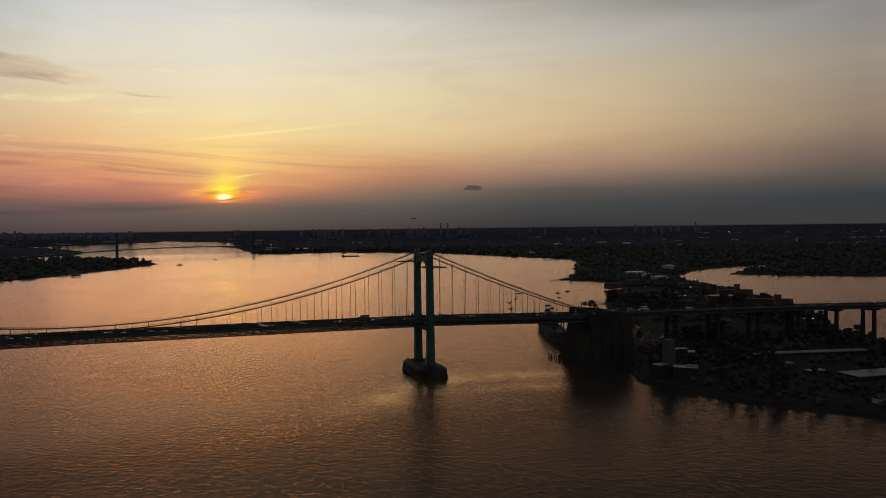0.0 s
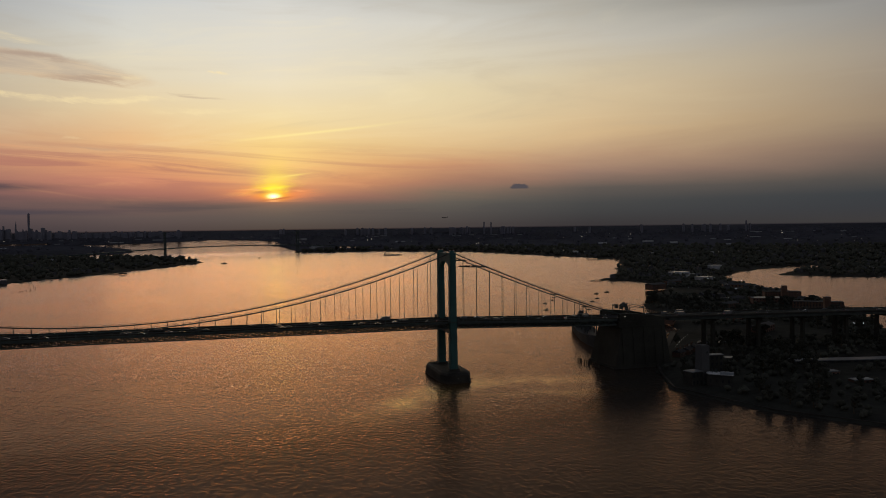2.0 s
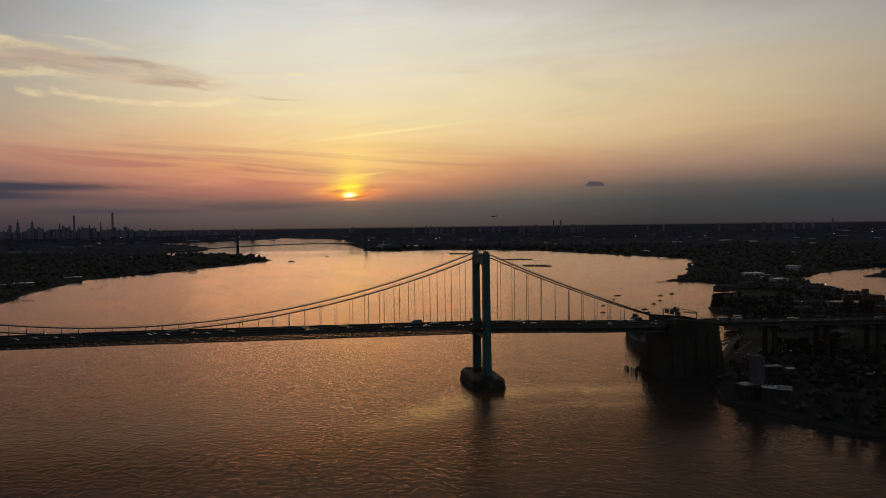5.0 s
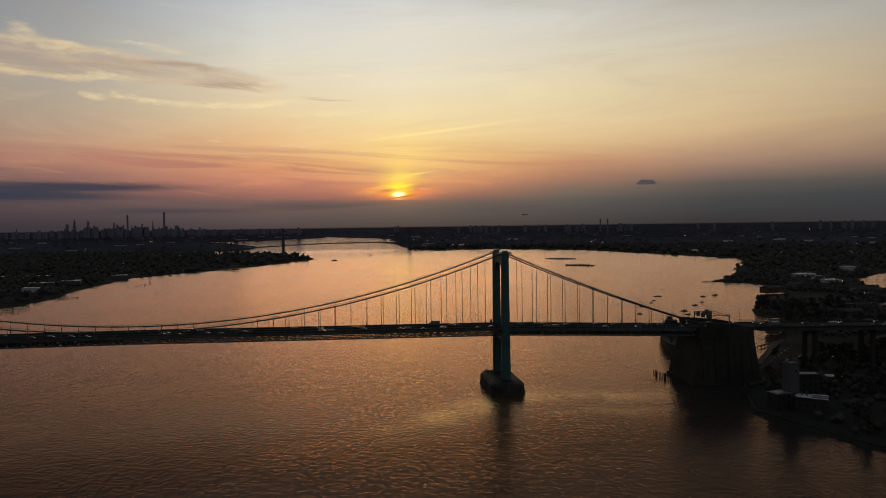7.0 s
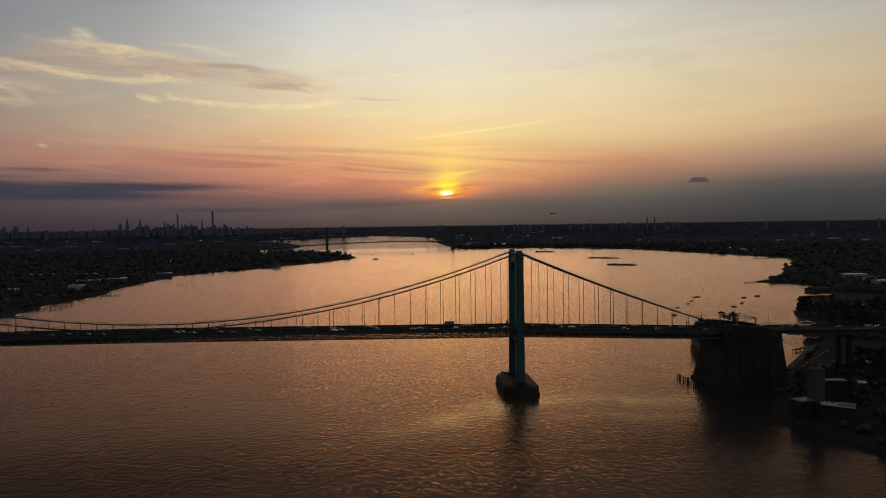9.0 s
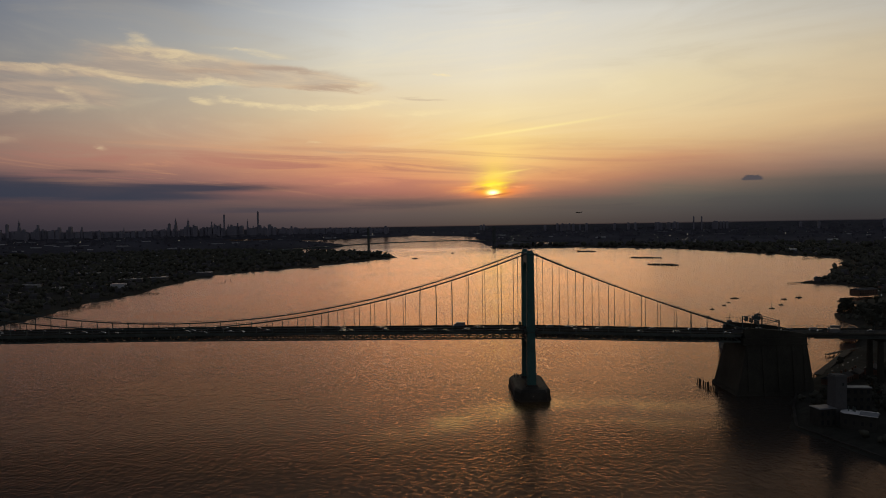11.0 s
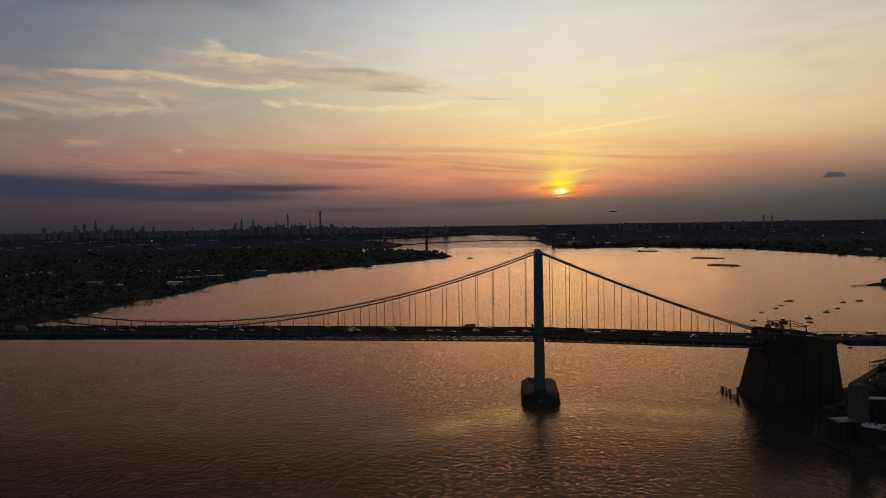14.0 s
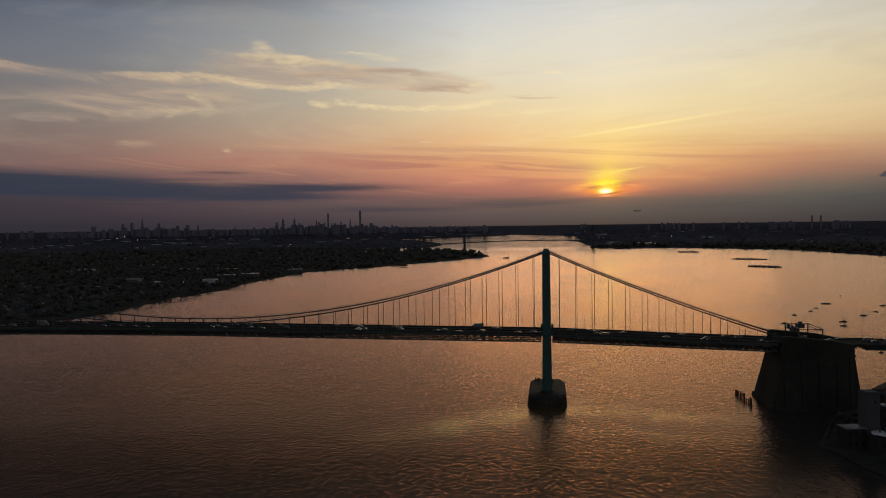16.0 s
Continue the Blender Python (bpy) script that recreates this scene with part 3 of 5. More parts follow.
def inside(poly, X, Y):
    """How far inside the outline each point lies (negative outside)."""
    P = np.array(poly, float)
    Q = np.roll(P, -1, 0)
    best = np.full(X.shape, 1e12)
    odd = np.zeros(X.shape, bool)
    for (ax, ay), (bx, by) in zip(P, Q):
        dx, dy = bx - ax, by - ay
        k = np.clip(((X - ax) * dx + (Y - ay) * dy) / (dx * dx + dy * dy), 0, 1)
        best = np.minimum(best, (X - ax - k * dx) ** 2 + (Y - ay - k * dy) ** 2)
        if dy:
            odd ^= ((ay > Y) != (by > Y)) & (X < dx * (Y - ay) / dy + ax)
    return np.where(odd, 1, -1) * np.sqrt(best)


def wobble(X, Y, size, seed):
    """Cheap smooth waviness from a few crossed sines."""
    r = np.random.RandomState(seed)
    out = np.zeros(np.shape(X))
    for k in range(7):
        a, p, q = r.rand() * 6.283, r.rand() * 6.283, size * (0.45 + 1.1 * r.rand())
        out += np.sin((X * np.cos(a) + Y * np.sin(a)) / q * 6.283 + p)
    return out / 3.0


def land(X, Y):
    """Metres inside the shoreline, with a ragged edge."""
    s = np.maximum(inside(WEST, X, Y), inside(NORTH + NECK, X, Y))
    for lake in LAKES:
        s = np.minimum(s, -inside(lake, X, Y))
    d = np.hypot(X - EYE.x, Y - EYE.y)
    rag = np.clip(d / 900, 0.35, 6)
    return s + wobble(X, Y, 60, 3) * 3.0 * rag + wobble(X, Y, 23, 4) * 1.3 * np.minimum(rag, 2)


def ground_height(X, Y):
    s = land(X, Y)
    d = np.hypot(X - EYE.x, Y - EYE.y)
    hill = 3.2 + np.clip(s / 60, 0, 4) + np.clip(wobble(X, Y, 900, 6), -0.5, 2) * np.clip(s / 200, 0, 1.5)
    return np.where(s > 0, np.minimum(hill, 0.15 + s * 0.45), np.maximum(s * 0.3, -4.0))


def sheet(name, az, rad, height, mat):
    """A fan of the country, drawn together with distance."""
    A, R = np.meshgrid(np.radians(az), rad, indexing="ij")
    X, Y = EYE.x + R * np.sin(A), EYE.y + R * np.cos(A)
    Z = height(X, Y)
    k = np.where(R > NEAR, (NEAR + (1 - NEAR / np.maximum(R, 1)) * 900) / np.maximum(R, 1), 1.0)
    V = np.stack([EYE.x + (X - EYE.x) * k, EYE.y + (Y - EYE.y) * k, EYE.z + (Z - EYE.z) * k], -1).reshape(-1, 3)
    a, b = A.shape
    i = (np.arange(a - 1)[:, None] * b + np.arange(b - 1)[None]).ravel()
    F = np.stack([i, i + b, i + b + 1, i + 1], -1)
    m = bpy.data.meshes.new(name)
    m.vertices.add(len(V))
    m.vertices.foreach_set("co", V.ravel())
    m.loops.add(F.size)
    m.loops.foreach_set("vertex_index", F.ravel())
    m.polygons.add(len(F))
    m.polygons.foreach_set("loop_start", np.arange(len(F)) * 4)
    m.polygons.foreach_set("loop_total", np.full(len(F), 4))
    m.polygons.foreach_set("use_smooth", np.ones(len(F), bool))
    m.materials.append(mat)
    m.update()
    m.validate()
    return new(name, m)


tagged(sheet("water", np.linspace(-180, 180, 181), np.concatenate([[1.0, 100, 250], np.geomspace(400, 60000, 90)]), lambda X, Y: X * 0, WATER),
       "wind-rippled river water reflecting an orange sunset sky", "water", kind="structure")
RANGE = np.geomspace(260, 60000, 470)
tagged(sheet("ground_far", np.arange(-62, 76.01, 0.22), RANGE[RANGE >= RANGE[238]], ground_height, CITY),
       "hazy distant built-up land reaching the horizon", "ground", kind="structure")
tagged(sheet("ground", np.arange(-62, 76.01, 0.22), RANGE[:239], ground_height, GROUND),
       "dark low-lying wooded shore land at dusk", "ground", kind="structure")

# ---- the suspension bridge ----
ROAD_X = [-560, -401, -274, -115, 0, 54, 94, 149, 220, 433, 578, 900]
ROAD_Z = [48.6, 51.0, 51.0, 49.6, 48.6, 46.8, 45.3, 43.6, 42.3, 38.4, 35.0, 29.0]
CABLE_Y, PANEL, WEST_END, EAST_END = 16.6, 12.0, -489.2, 154.0


def road(x):
    return float(np.interp(x, ROAD_X, ROAD_Z))


def bend(x):
    """The viaduct's sideways drift past the anchorage."""
    return -1.3e-4 * max(0.0, x - 200) ** 2


def cable(x):
    if x < 0:
        return 54.2 + 52.6 * ((x + 274.5) / 274.5) ** 2
    k = x / 158.0
    return 106.8 + (47.4 - 106.8) * k - 2.5 * 4 * k * (1 - k)


bridge = thing("suspension_bridge", "long teal steel suspension bridge over a wide river", "bridge")
tower = part("tower", Geo().box(0, 0, 41.0, 3.0, 26, 2.6), STEEL, bridge, "teal steel portal tower with a pointed arch")
for side in (-1, 1):
    leg = Geo()
    rings = []
    for z, hx, hy in ((9.5, 3.3, 3.5), (45, 3.0, 3.2), (85, 2.75, 2.95), (104.5, 2.6, 2.8), (104.6, 2.85, 3.05), (106.2, 2.85, 3.05)):
        c = side * CABLE_Y
        rings.append([(x * hx, c + y * hy, z) for x, y in ((-1, -0.72), (-0.8, -0.72), (-0.8, -1), (0.8, -1), (0.8, -0.72), (1, -0.72),
                                                          (1, 0.72), (0.8, 0.72), (0.8, 1), (-0.8, 1), (-0.8, 0.72), (-1, 0.72))])
    leg.loft(rings)
    leg = part("leg", leg, STEEL, tower)
    part("saddle_housing", Geo().box(0, side * CABLE_Y, 106.2, 4.6, 2.6, 1.9, taper=0.8), STEEL, tower)
    part("base_plinth", Geo().box(0, side * CABLE_Y, 8.6, 9.0, 9.0, 1.2, taper=0.92), GRANITE, tower)
    part("walkway", Geo().box(0, side * (CABLE_Y + 3.6), road(0) - 0.2, 8.4, 1.2, 0.3), DARK_STEEL, tower)
    part("walkway_rail", Geo().box(-4.1, side * (CABLE_Y + 4.1), road(0), 0.15, 0.15, 1.3).box(4.1, side * (CABLE_Y + 4.1), road(0), 0.15, 0.15, 1.3)
         .beam((-4.2, side * (CABLE_Y + 4.1), road(0) + 1.2), (4.2, side * (CABLE_Y + 4.1), road(0) + 1.2), 0.15, 0.15)
         .box(-4.0, side * (CABLE_Y + 3.3), road(0), 1.6, 1.4, 2.6).box(4.0, side * (CABLE_Y + 3.3), road(0), 1.6, 1.4, 2.6), DARK_STEEL, tower)
    for dx in (-1.6, 1.6):
        part("beacon", Geo().tube([(dx, side * CABLE_Y, 108.0), (dx, side * CABLE_Y, 108.9)], 0.3, 8), RED, tower, "small red warning light")
arch = [(-13.9, 90.0), (-13.9, 106.0), (13.9, 106.0), (13.9, 90.0)] + [(13.5 * math.cos(radians(q)), 90.0 + 9.0 * math.sin(radians(q)) ** 0.8) for q in range(12, 180, 12)]
part("portal_beam", Geo().prism(arch, lambda u, v, w: (w - 2.0, u, v), 4.0), STEEL, tower)
part("lower_strut", Geo().box(0, 0, 38.6, 3.6, 26.8, 2.4), STEEL, tower)

pier = thing("bridge_pier", "dark granite river pier with pointed ends", "bridge pier")
ring = [(-13.2, -22), (-9.5, -31), (9.5, -31), (13.2, -22), (13.2, 22), (9.5, 31), (-9.5, 31), (-13.2, 22)]
part("footing", Geo().loft([[(x * k, y * (k + 0.0), z) for x, y in ring] for k, z in ((1.02, -5), (1.0, 0.3), (0.985, 6.4), (0.90, 8.0), (0.72, 8.7))]), GRANITE, pier)
part("fender", Geo().loft([[(x * 1.035, y * 1.02, z) for x, y in ring] for z in (-2.0, 1.6)]), TIMBER, pier, "dark timber fender at the waterline")
for x, y, h in ((-9, 20, 2.6), (-7.2, 23, 2.0), (-9.6, 14, 1.6), (8.5, 22, 1.6)):
    part("mooring_post", Geo().tube([(x, y, 8.0), (x, y, 8.2 + h)], 0.35, 8), DARK_STEEL, pier)
part("pier_hut", Geo().box(-6.5, 17.5, 8.0, 2.0, 2.0, 1.9).box(-6.5, 17.5, 9.9, 2.3, 2.3, 0.25), STONE, pier)
part("lit_lamp", Geo().box(-0.4, -31.0, 4.2, 0.18, 0.4, 0.18), LAMP, pier, "small lit navigation lamp")

# cables, hangers
xs_main = [WEST_END + i * (0 - WEST_END) / 70 for i in range(71)]
for side in (-1, 1):
    y = side * CABLE_Y
    pts = [(x, y, cable(x)) for x in xs_main] + [(159 * i / 24, y, cable(159 * i / 24)) for i in range(1, 25)]
    c = part("main_cable", Geo().tube(pts, 0.48, 8), CABLE, bridge)
    k = 0
    for i in range(-42, 13):
        x = 9.2 + i * PANEL if i >= 0 else -9.2 + (i + 1) * PANEL
        if not (WEST_END + 2 < x < EAST_END - 2):
            continue
        lo, hi = road(x) + 0.8, cable(x)
        rope = Geo().tube([(x, y, lo), (x, y, max(hi, lo + 0.6))], 0.19, 6)
        h = part("suspender", rope, CABLE, bridge)
        part("socket_post", Geo().box(x, y, road(x) - 0.5, 0.55, 0.8, min(4.6, max(1.5, hi - lo + 1.3)), taper=0.8), DARK_STEEL, h)
        part("cable_band", Geo().tube([(x - 0.55, y, cable(x - 0.55)), (x + 0.55, y, cable(x + 0.55))], 0.52, 8), CABLE, h)
    hand = Geo()
    for off in (-0.45, 0.45):
        hand.tube([(x, yy + off, z + 1.25) for x, yy, z in pts], 0.05, 4)
    part("hand_ropes", hand, CABLE, bridge)
    for x in [-480 + 22.6 * i for i in range(18)]:
        part("cable_lamp", Geo().box(x, y, cable(x) + 0.4, 0.2, 0.2, 0.22), LAMP, bridge, "small lit lamp on the cable")

# deck: slab, stiffening trusses, floor beams
def strip(xs, side, lift, wide, high, drift=None):
    """One continuous bar that follows the roadway."""
    rings = []
    for x in xs:
        y, z = side + (drift(x) if drift else 0.0), road(x) + lift
        rings.append([(x, y - wide / 2, z - high / 2), (x, y + wide / 2, z - high / 2), (x, y + wide / 2, z + high / 2), (x, y - wide / 2, z + high / 2)])
    return Geo().loft(rings)


HALF = PANEL / 2
DEPTH = 5.0
panels = [-9.2 - HALF * i for i in range(80, -1, -1)] + [-4.2]
panels_east = [4.2] + [9.2 + HALF * i for i in range(24)] + [EAST_END]
deck = part("deck", strip(panels + panels_east, 0, -0.4, 28.6, 0.8), ASPHALT, bridge, "six-lane asphalt roadway on a steel truss")
for xs in (panels, panels_east):
    for side in (-1, 1):
        y = side * CABLE_Y
        part("top_chord", strip(xs, y, -0.9, 0.9, 1.2), DARK_STEEL, deck)
        part("bottom_chord", strip(xs, y, -DEPTH, 0.9, 1.0), DARK_STEEL, deck)
        part("fascia", strip(xs, y + side * 0.6, 0.0, 0.18, 0.9), DARK_STEEL, deck)
        part("walkway", strip(xs, side * 15.3, -0.3, 2.0, 0.25), DARK_STEEL, deck)
        web = Geo()
        for i, (a, b) in enumerate(zip(xs[:-1], xs[1:])):
            za, zb = (road(a) - 0.9, road(b) - DEPTH) if i % 2 == 0 else (road(a) - DEPTH, road(b) - 0.9)
            web.beam((a, y, za), (b, y, zb), 0.6, 0.6)
            web.beam((a, y, road(a) - 0.9), (a, y, road(a) - DEPTH), 0.55, 0.55)
        part("truss_web", web, DARK_STEEL, deck)
    lat = Geo()
    for a, b in zip(xs[:-1], xs[1:]):
        lat.beam((a, -CABLE_Y, road(a) - DEPTH), (b, CABLE_Y, road(b) - DEPTH), 0.5, 0.5).beam((a, CABLE_Y, road(a) - DEPTH), (b, -CABLE_Y, road(b) - DEPTH), 0.5, 0.5)
    part("lateral_bracing", lat, DARK_STEEL, deck)
    for yy in (-11, -7.5, -3.8, 0, 3.8, 7.5, 11):
        part("stringer", strip(xs, yy, -1.25, 0.4, 0.9), DARK_STEEL, deck)
    for yy in (-8.3, 0, 8.3):
        part("maintenance_beam", strip(xs, yy, -DEPTH, 0.7, 0.7), DARK_STEEL, deck)
    for i, x in enumerate(xs):
        z = road(x)
        cross = Geo().beam((x, -CABLE_Y, z - 1.7), (x, CABLE_Y, z - 1.7), 0.5, 1.8).beam((x, -CABLE_Y, z - DEPTH), (x, CABLE_Y, z - DEPTH), 0.5, 0.8)
        for s in (-1, 1):
            cross.beam((x, s * CABLE_Y, z - DEPTH), (x, s * 8.3, z - 2.4), 0.4, 0.4).beam((x, 0, z - DEPTH), (x, s * 8.3, z - 2.4), 0.4, 0.4)
        part("floor_beam", cross, DARK_STEEL, deck)
# thin sheet added to close the bright gaps in the east span's truss
part("inspection_deck", strip(panels_east, 0, -DEPTH + 0.62, 31.0, 0.12), DARK_STEEL, deck)
for side in (-1, 1):
    part("parapet", strip(panels + panels_east, side * 14.1, 0.48, 0.35, 0.96), CONCRETE, deck)
part("median_barrier", strip(panels + panels_east, 0, 0.42, 0.5, 0.85), CONCRETE, deck)

# anchorage
anchorage = thing("anchorage", "massive dark battered concrete cable anchorage", "bridge anchorage")
part("block", Geo().loft([[(x0, -y, z), (x1, -y, z), (x1, y, z), (x0, y, z)] for x0, x1, y, z in
                          ((147.0, 208.0, 24.5, -3), (147.8, 207.0, 24, 2.4), (149.0, 205.2, 23.2, 2.45), (156.6, 201.2, 19.8, 36.0))]), CONCRETE, anchorage)
part("cap", Geo().box(178.0, 0, 36.0, 47.6, 40.6, 1.0).box(178.0, 0, 37.0, 46.4, 39.2, 4.2), CONCRETE, anchorage)
for x in (158, 169, 180, 191, 199):
    for s in (-1, 1):
        part("buttress", Geo().add([(x - 1.2, s * 19.7, 36), (x + 1.2, s * 19.7, 36), (x + 1.2, s * 24.1, 0), (x - 1.2, s * 24.1, 0),
                                    (x - 1.2, s * 20.3, 36), (x + 1.2, s * 20.3, 36), (x + 1.2, s * 24.7, 0), (x - 1.2, s * 24.7, 0)],
                                   [(0, 1, 2, 3), (7, 6, 5, 4), (0, 4, 5, 1), (1, 5, 6, 2), (2, 6, 7, 3), (3, 7, 4, 0)]), CONCRETE, anchorage)
for s in (-1, 1):
    part("cable_housing", Geo().prism([(156.5, 41.2), (156.5, 47.6), (158.5, 48.8), (171, 47.7), (188, 46.2), (202, 43.6), (203, 41.2)], lambda u, v, w: (u, s * CABLE_Y - 2.0 + w, v), 4.0),
         CONCRETE, anchorage)
    part("lit_lamp", Geo().box(161, s * CABLE_Y - 2.1, 46, 0.2, 0.2, 0.2), LAMP, anchorage)

# approach viaduct
viaduct = thing("approach_viaduct", "dark steel-girder approach viaduct on paired concrete columns", "viaduct")
vx = [EAST_END + 0.3] + [165 + i * 15 for i in range(46)]
vdeck = part("deck", strip(vx, 0, -0.4, 29.0, 0.8, bend), ASPHALT, viaduct)
for s in (-1, 1):
    part("parapet", strip(vx, s * 14.2, 0.5, 0.4, 1.1, bend), CONCRETE, vdeck)
for s in (-1, 1):
    part("top_rail", strip([202 + i * 10 for i in range(40)], s * 14.2, 2.9, 0.14, 0.14, bend), DARK_STEEL, vdeck)
    part("mid_rail", strip([202 + i * 10 for i in range(40)], s * 14.2, 2.0, 0.10, 0.10, bend), DARK_STEEL, vdeck)
    rail_post = Geo().box(0, 0, 0, 0.16, 0.16, 2.0).mesh("rail_post", DARK_STEEL)
    for i in range(98):
        x = 202 + i * 4.0
        part("rail_post", rail_post, DARK_STEEL, vdeck, at=pose(x, bend(x) + s * 14.2, road(x) + 1.0))
for off in (-12.5, -7.5, -2.5, 2.5, 7.5, 12.5):
    part("girder", strip(vx[4:], off, -2.0, 0.6, 2.4, bend), DARK_STEEL, viaduct)
for x in (262, 313, 364, 415, 466, 517, 568, 619, 670, 721):
    zt = road(x) - 3.2
    bent = part("crossbeam", Geo().prism([(-14, 0), (-14, -1.2), (-8.4, -2.8), (8.4, -2.8), (14, -1.2), (14, 0)], lambda u, v, w: (x - 1.4 + w, bend(x) + u, zt + v), 2.8), CONCRETE, viaduct)
    for s in (-1, 1):
        part("column", Geo().box(x, bend(x) + s * 7.0, -4, 3.4, 3.8, zt - 1.5 + 4, taper=0.8), CONCRETE, viaduct)

# ---- the second bridge, up the river ----
W0, W1 = Vector((-431, 3093, 0)), Vector((208, 3330, 0))
wd = (W1 - W0).normalized()
wn = Vector((-wd.y, wd.x, 0))
SPAN = (W1 - W0).length
upper = thing("suspension_bridge", "slender grey suspension bridge far up the river", "bridge")


def wpos(s, off, z):
    p = W0 + wd * s + wn * off
    return (p.x, p.y, z)


def wroad(s):
    return 47.0 - 5.5 * ((s - SPAN / 2) / (SPAN / 2)) ** 2 if -30 < s < SPAN + 30 else max(9.0, 41.5 - (abs(s - SPAN / 2) - SPAN / 2) * 0.045)


for at in (0.0, SPAN):
    t = part("tower", Geo().add([], []), HULL, upper)
    g = Geo()
    for s in (-1, 1):
        p = wpos(at, s * 11.5, 0)
        g.box(p[0], p[1], 4, 6.0, 5.2, 116, math.atan2(wd.y, wd.x), taper=0.72)
    g.beam(wpos(at, -11, 105), wpos(at, 11, 105), 4, 11).beam(wpos(at, -11, 40), wpos(at, 11, 40), 4, 4)
    t.data = g.mesh("tower", DARK_STEEL)
    q = wpos(at, 0, 0)
    part("pier", Geo().box(q[0], q[1], -4, 18, 40, 9, math.atan2(wd.y, wd.x), taper=0.92), GRANITE, upper)
wdeck, ss = Geo(), [-700 + i * 20 for i in range(int((SPAN + 1500) / 20))]
for a, b in zip(ss[:-1], ss[1:]):
    wdeck.beam(wpos(a, 0, wroad(a) - 1.5), wpos(b, 0, wroad(b) - 1.5), 24, 4.6)
part("deck", wdeck, DARK_STEEL, upper)
for off in (-11.5, 11.5):
    pts = [wpos(-225 + i * 22.5, off, 43 + (114 - 43) * (i / 10) ** 1.08) for i in range(10)]
    pts += [wpos(SPAN * i / 40, off, 52 + 62 * (2 * i / 40 - 1) ** 2) for i in range(41)]
    pts += [wpos(SPAN + 22.5 * i, off, 114 - 71 * (i / 10)) for i in range(1, 11)]
    part("main_cable", Geo().tube(pts, 0.4, 6), CABLE, upper)
    for i in range(1, 40):
        s = SPAN * i / 40
        hi = 52 + 62 * (2 * i / 40 - 1) ** 2
        part("suspender", Geo().beam(wpos(s, off, wroad(s)), wpos(s, off, hi), 0.12, 0.12), CABLE, upper)
for s in list(range(-690, -225, 55)) + list(range(int(SPAN) + 230, int(SPAN) + 720, 55)):
    p = wpos(s, 0, 0)
    part("column", Geo().box(p[0], p[1], -4, 3, 16, wroad(s) + 1, math.atan2(wd.y, wd.x)), CONCRETE, upper)
for i in range(1, 30):
    part("road_lamp", Geo().tube([wpos(SPAN * i / 30, 10, wroad(SPAN * i / 30)), wpos(SPAN * i / 30, 10, wroad(SPAN * i / 30) + 9)], 0.3, 5), DARK_STEEL, upper)

# ---- land cover: woods and far houses ----
def scatter(count, lo, hi, margin, seed, az0=-46.0, az1=60.0):
    """Places on land, evenly thinned with distance: x, y, distance."""
    r = np.random.RandomState(seed)
    A = np.radians(r.uniform(az0, az1, count))
    R = np.exp(r.uniform(math.log(lo), math.log(hi), count))
    X, Y = EYE.x + R * np.sin(A), EYE.y + R * np.cos(A)
    keep = land(X, Y) > margin * np.clip(R / 1500, 0.6, 3)
    return X[keep], Y[keep], R[keep]


ICO = bmesh.new()
bmesh.ops.create_icosphere(ICO, subdivisions=1, radius=1.0)
ICO_V = np.array([v.co[:] for v in ICO.verts])
ICO.verts.index_update()
ICO_F = np.array([[v.index for v in f.verts] for f in ICO.faces])
ICO.free()


def clear(X, Y):
    """Where lawns, roads, roofs and the bridge leave no room for trees."""
    free = np.ones(X.shape, bool)
    for x0, x1, y0, y1 in CLEARINGS:
        free &= ~((X > x0) & (X < x1) & (Y > y0) & (Y < y1))
    # the open strip along the quay
    k = np.clip(((X - 235) * 122 + (Y - 20) * 140) / (122 * 122 + 140 * 140), 0, 1)
    free &= np.hypot(X - 235 - 122 * k, Y - 20 - 140 * k) > 30
    return free


CLEARINGS = [(120, 215, -27, 27), (200, 232, -50, 22), (148, 206, -142, -92), (284, 404, -122, -72), (282, 420, -216, -172), (560, 700, 470, 640), (620, 790, 340, 420),
             (225, 270, -40, 80), (255, 330, -160, -140), (330, 480, 40, 150), (560, 640, 180, 280)]


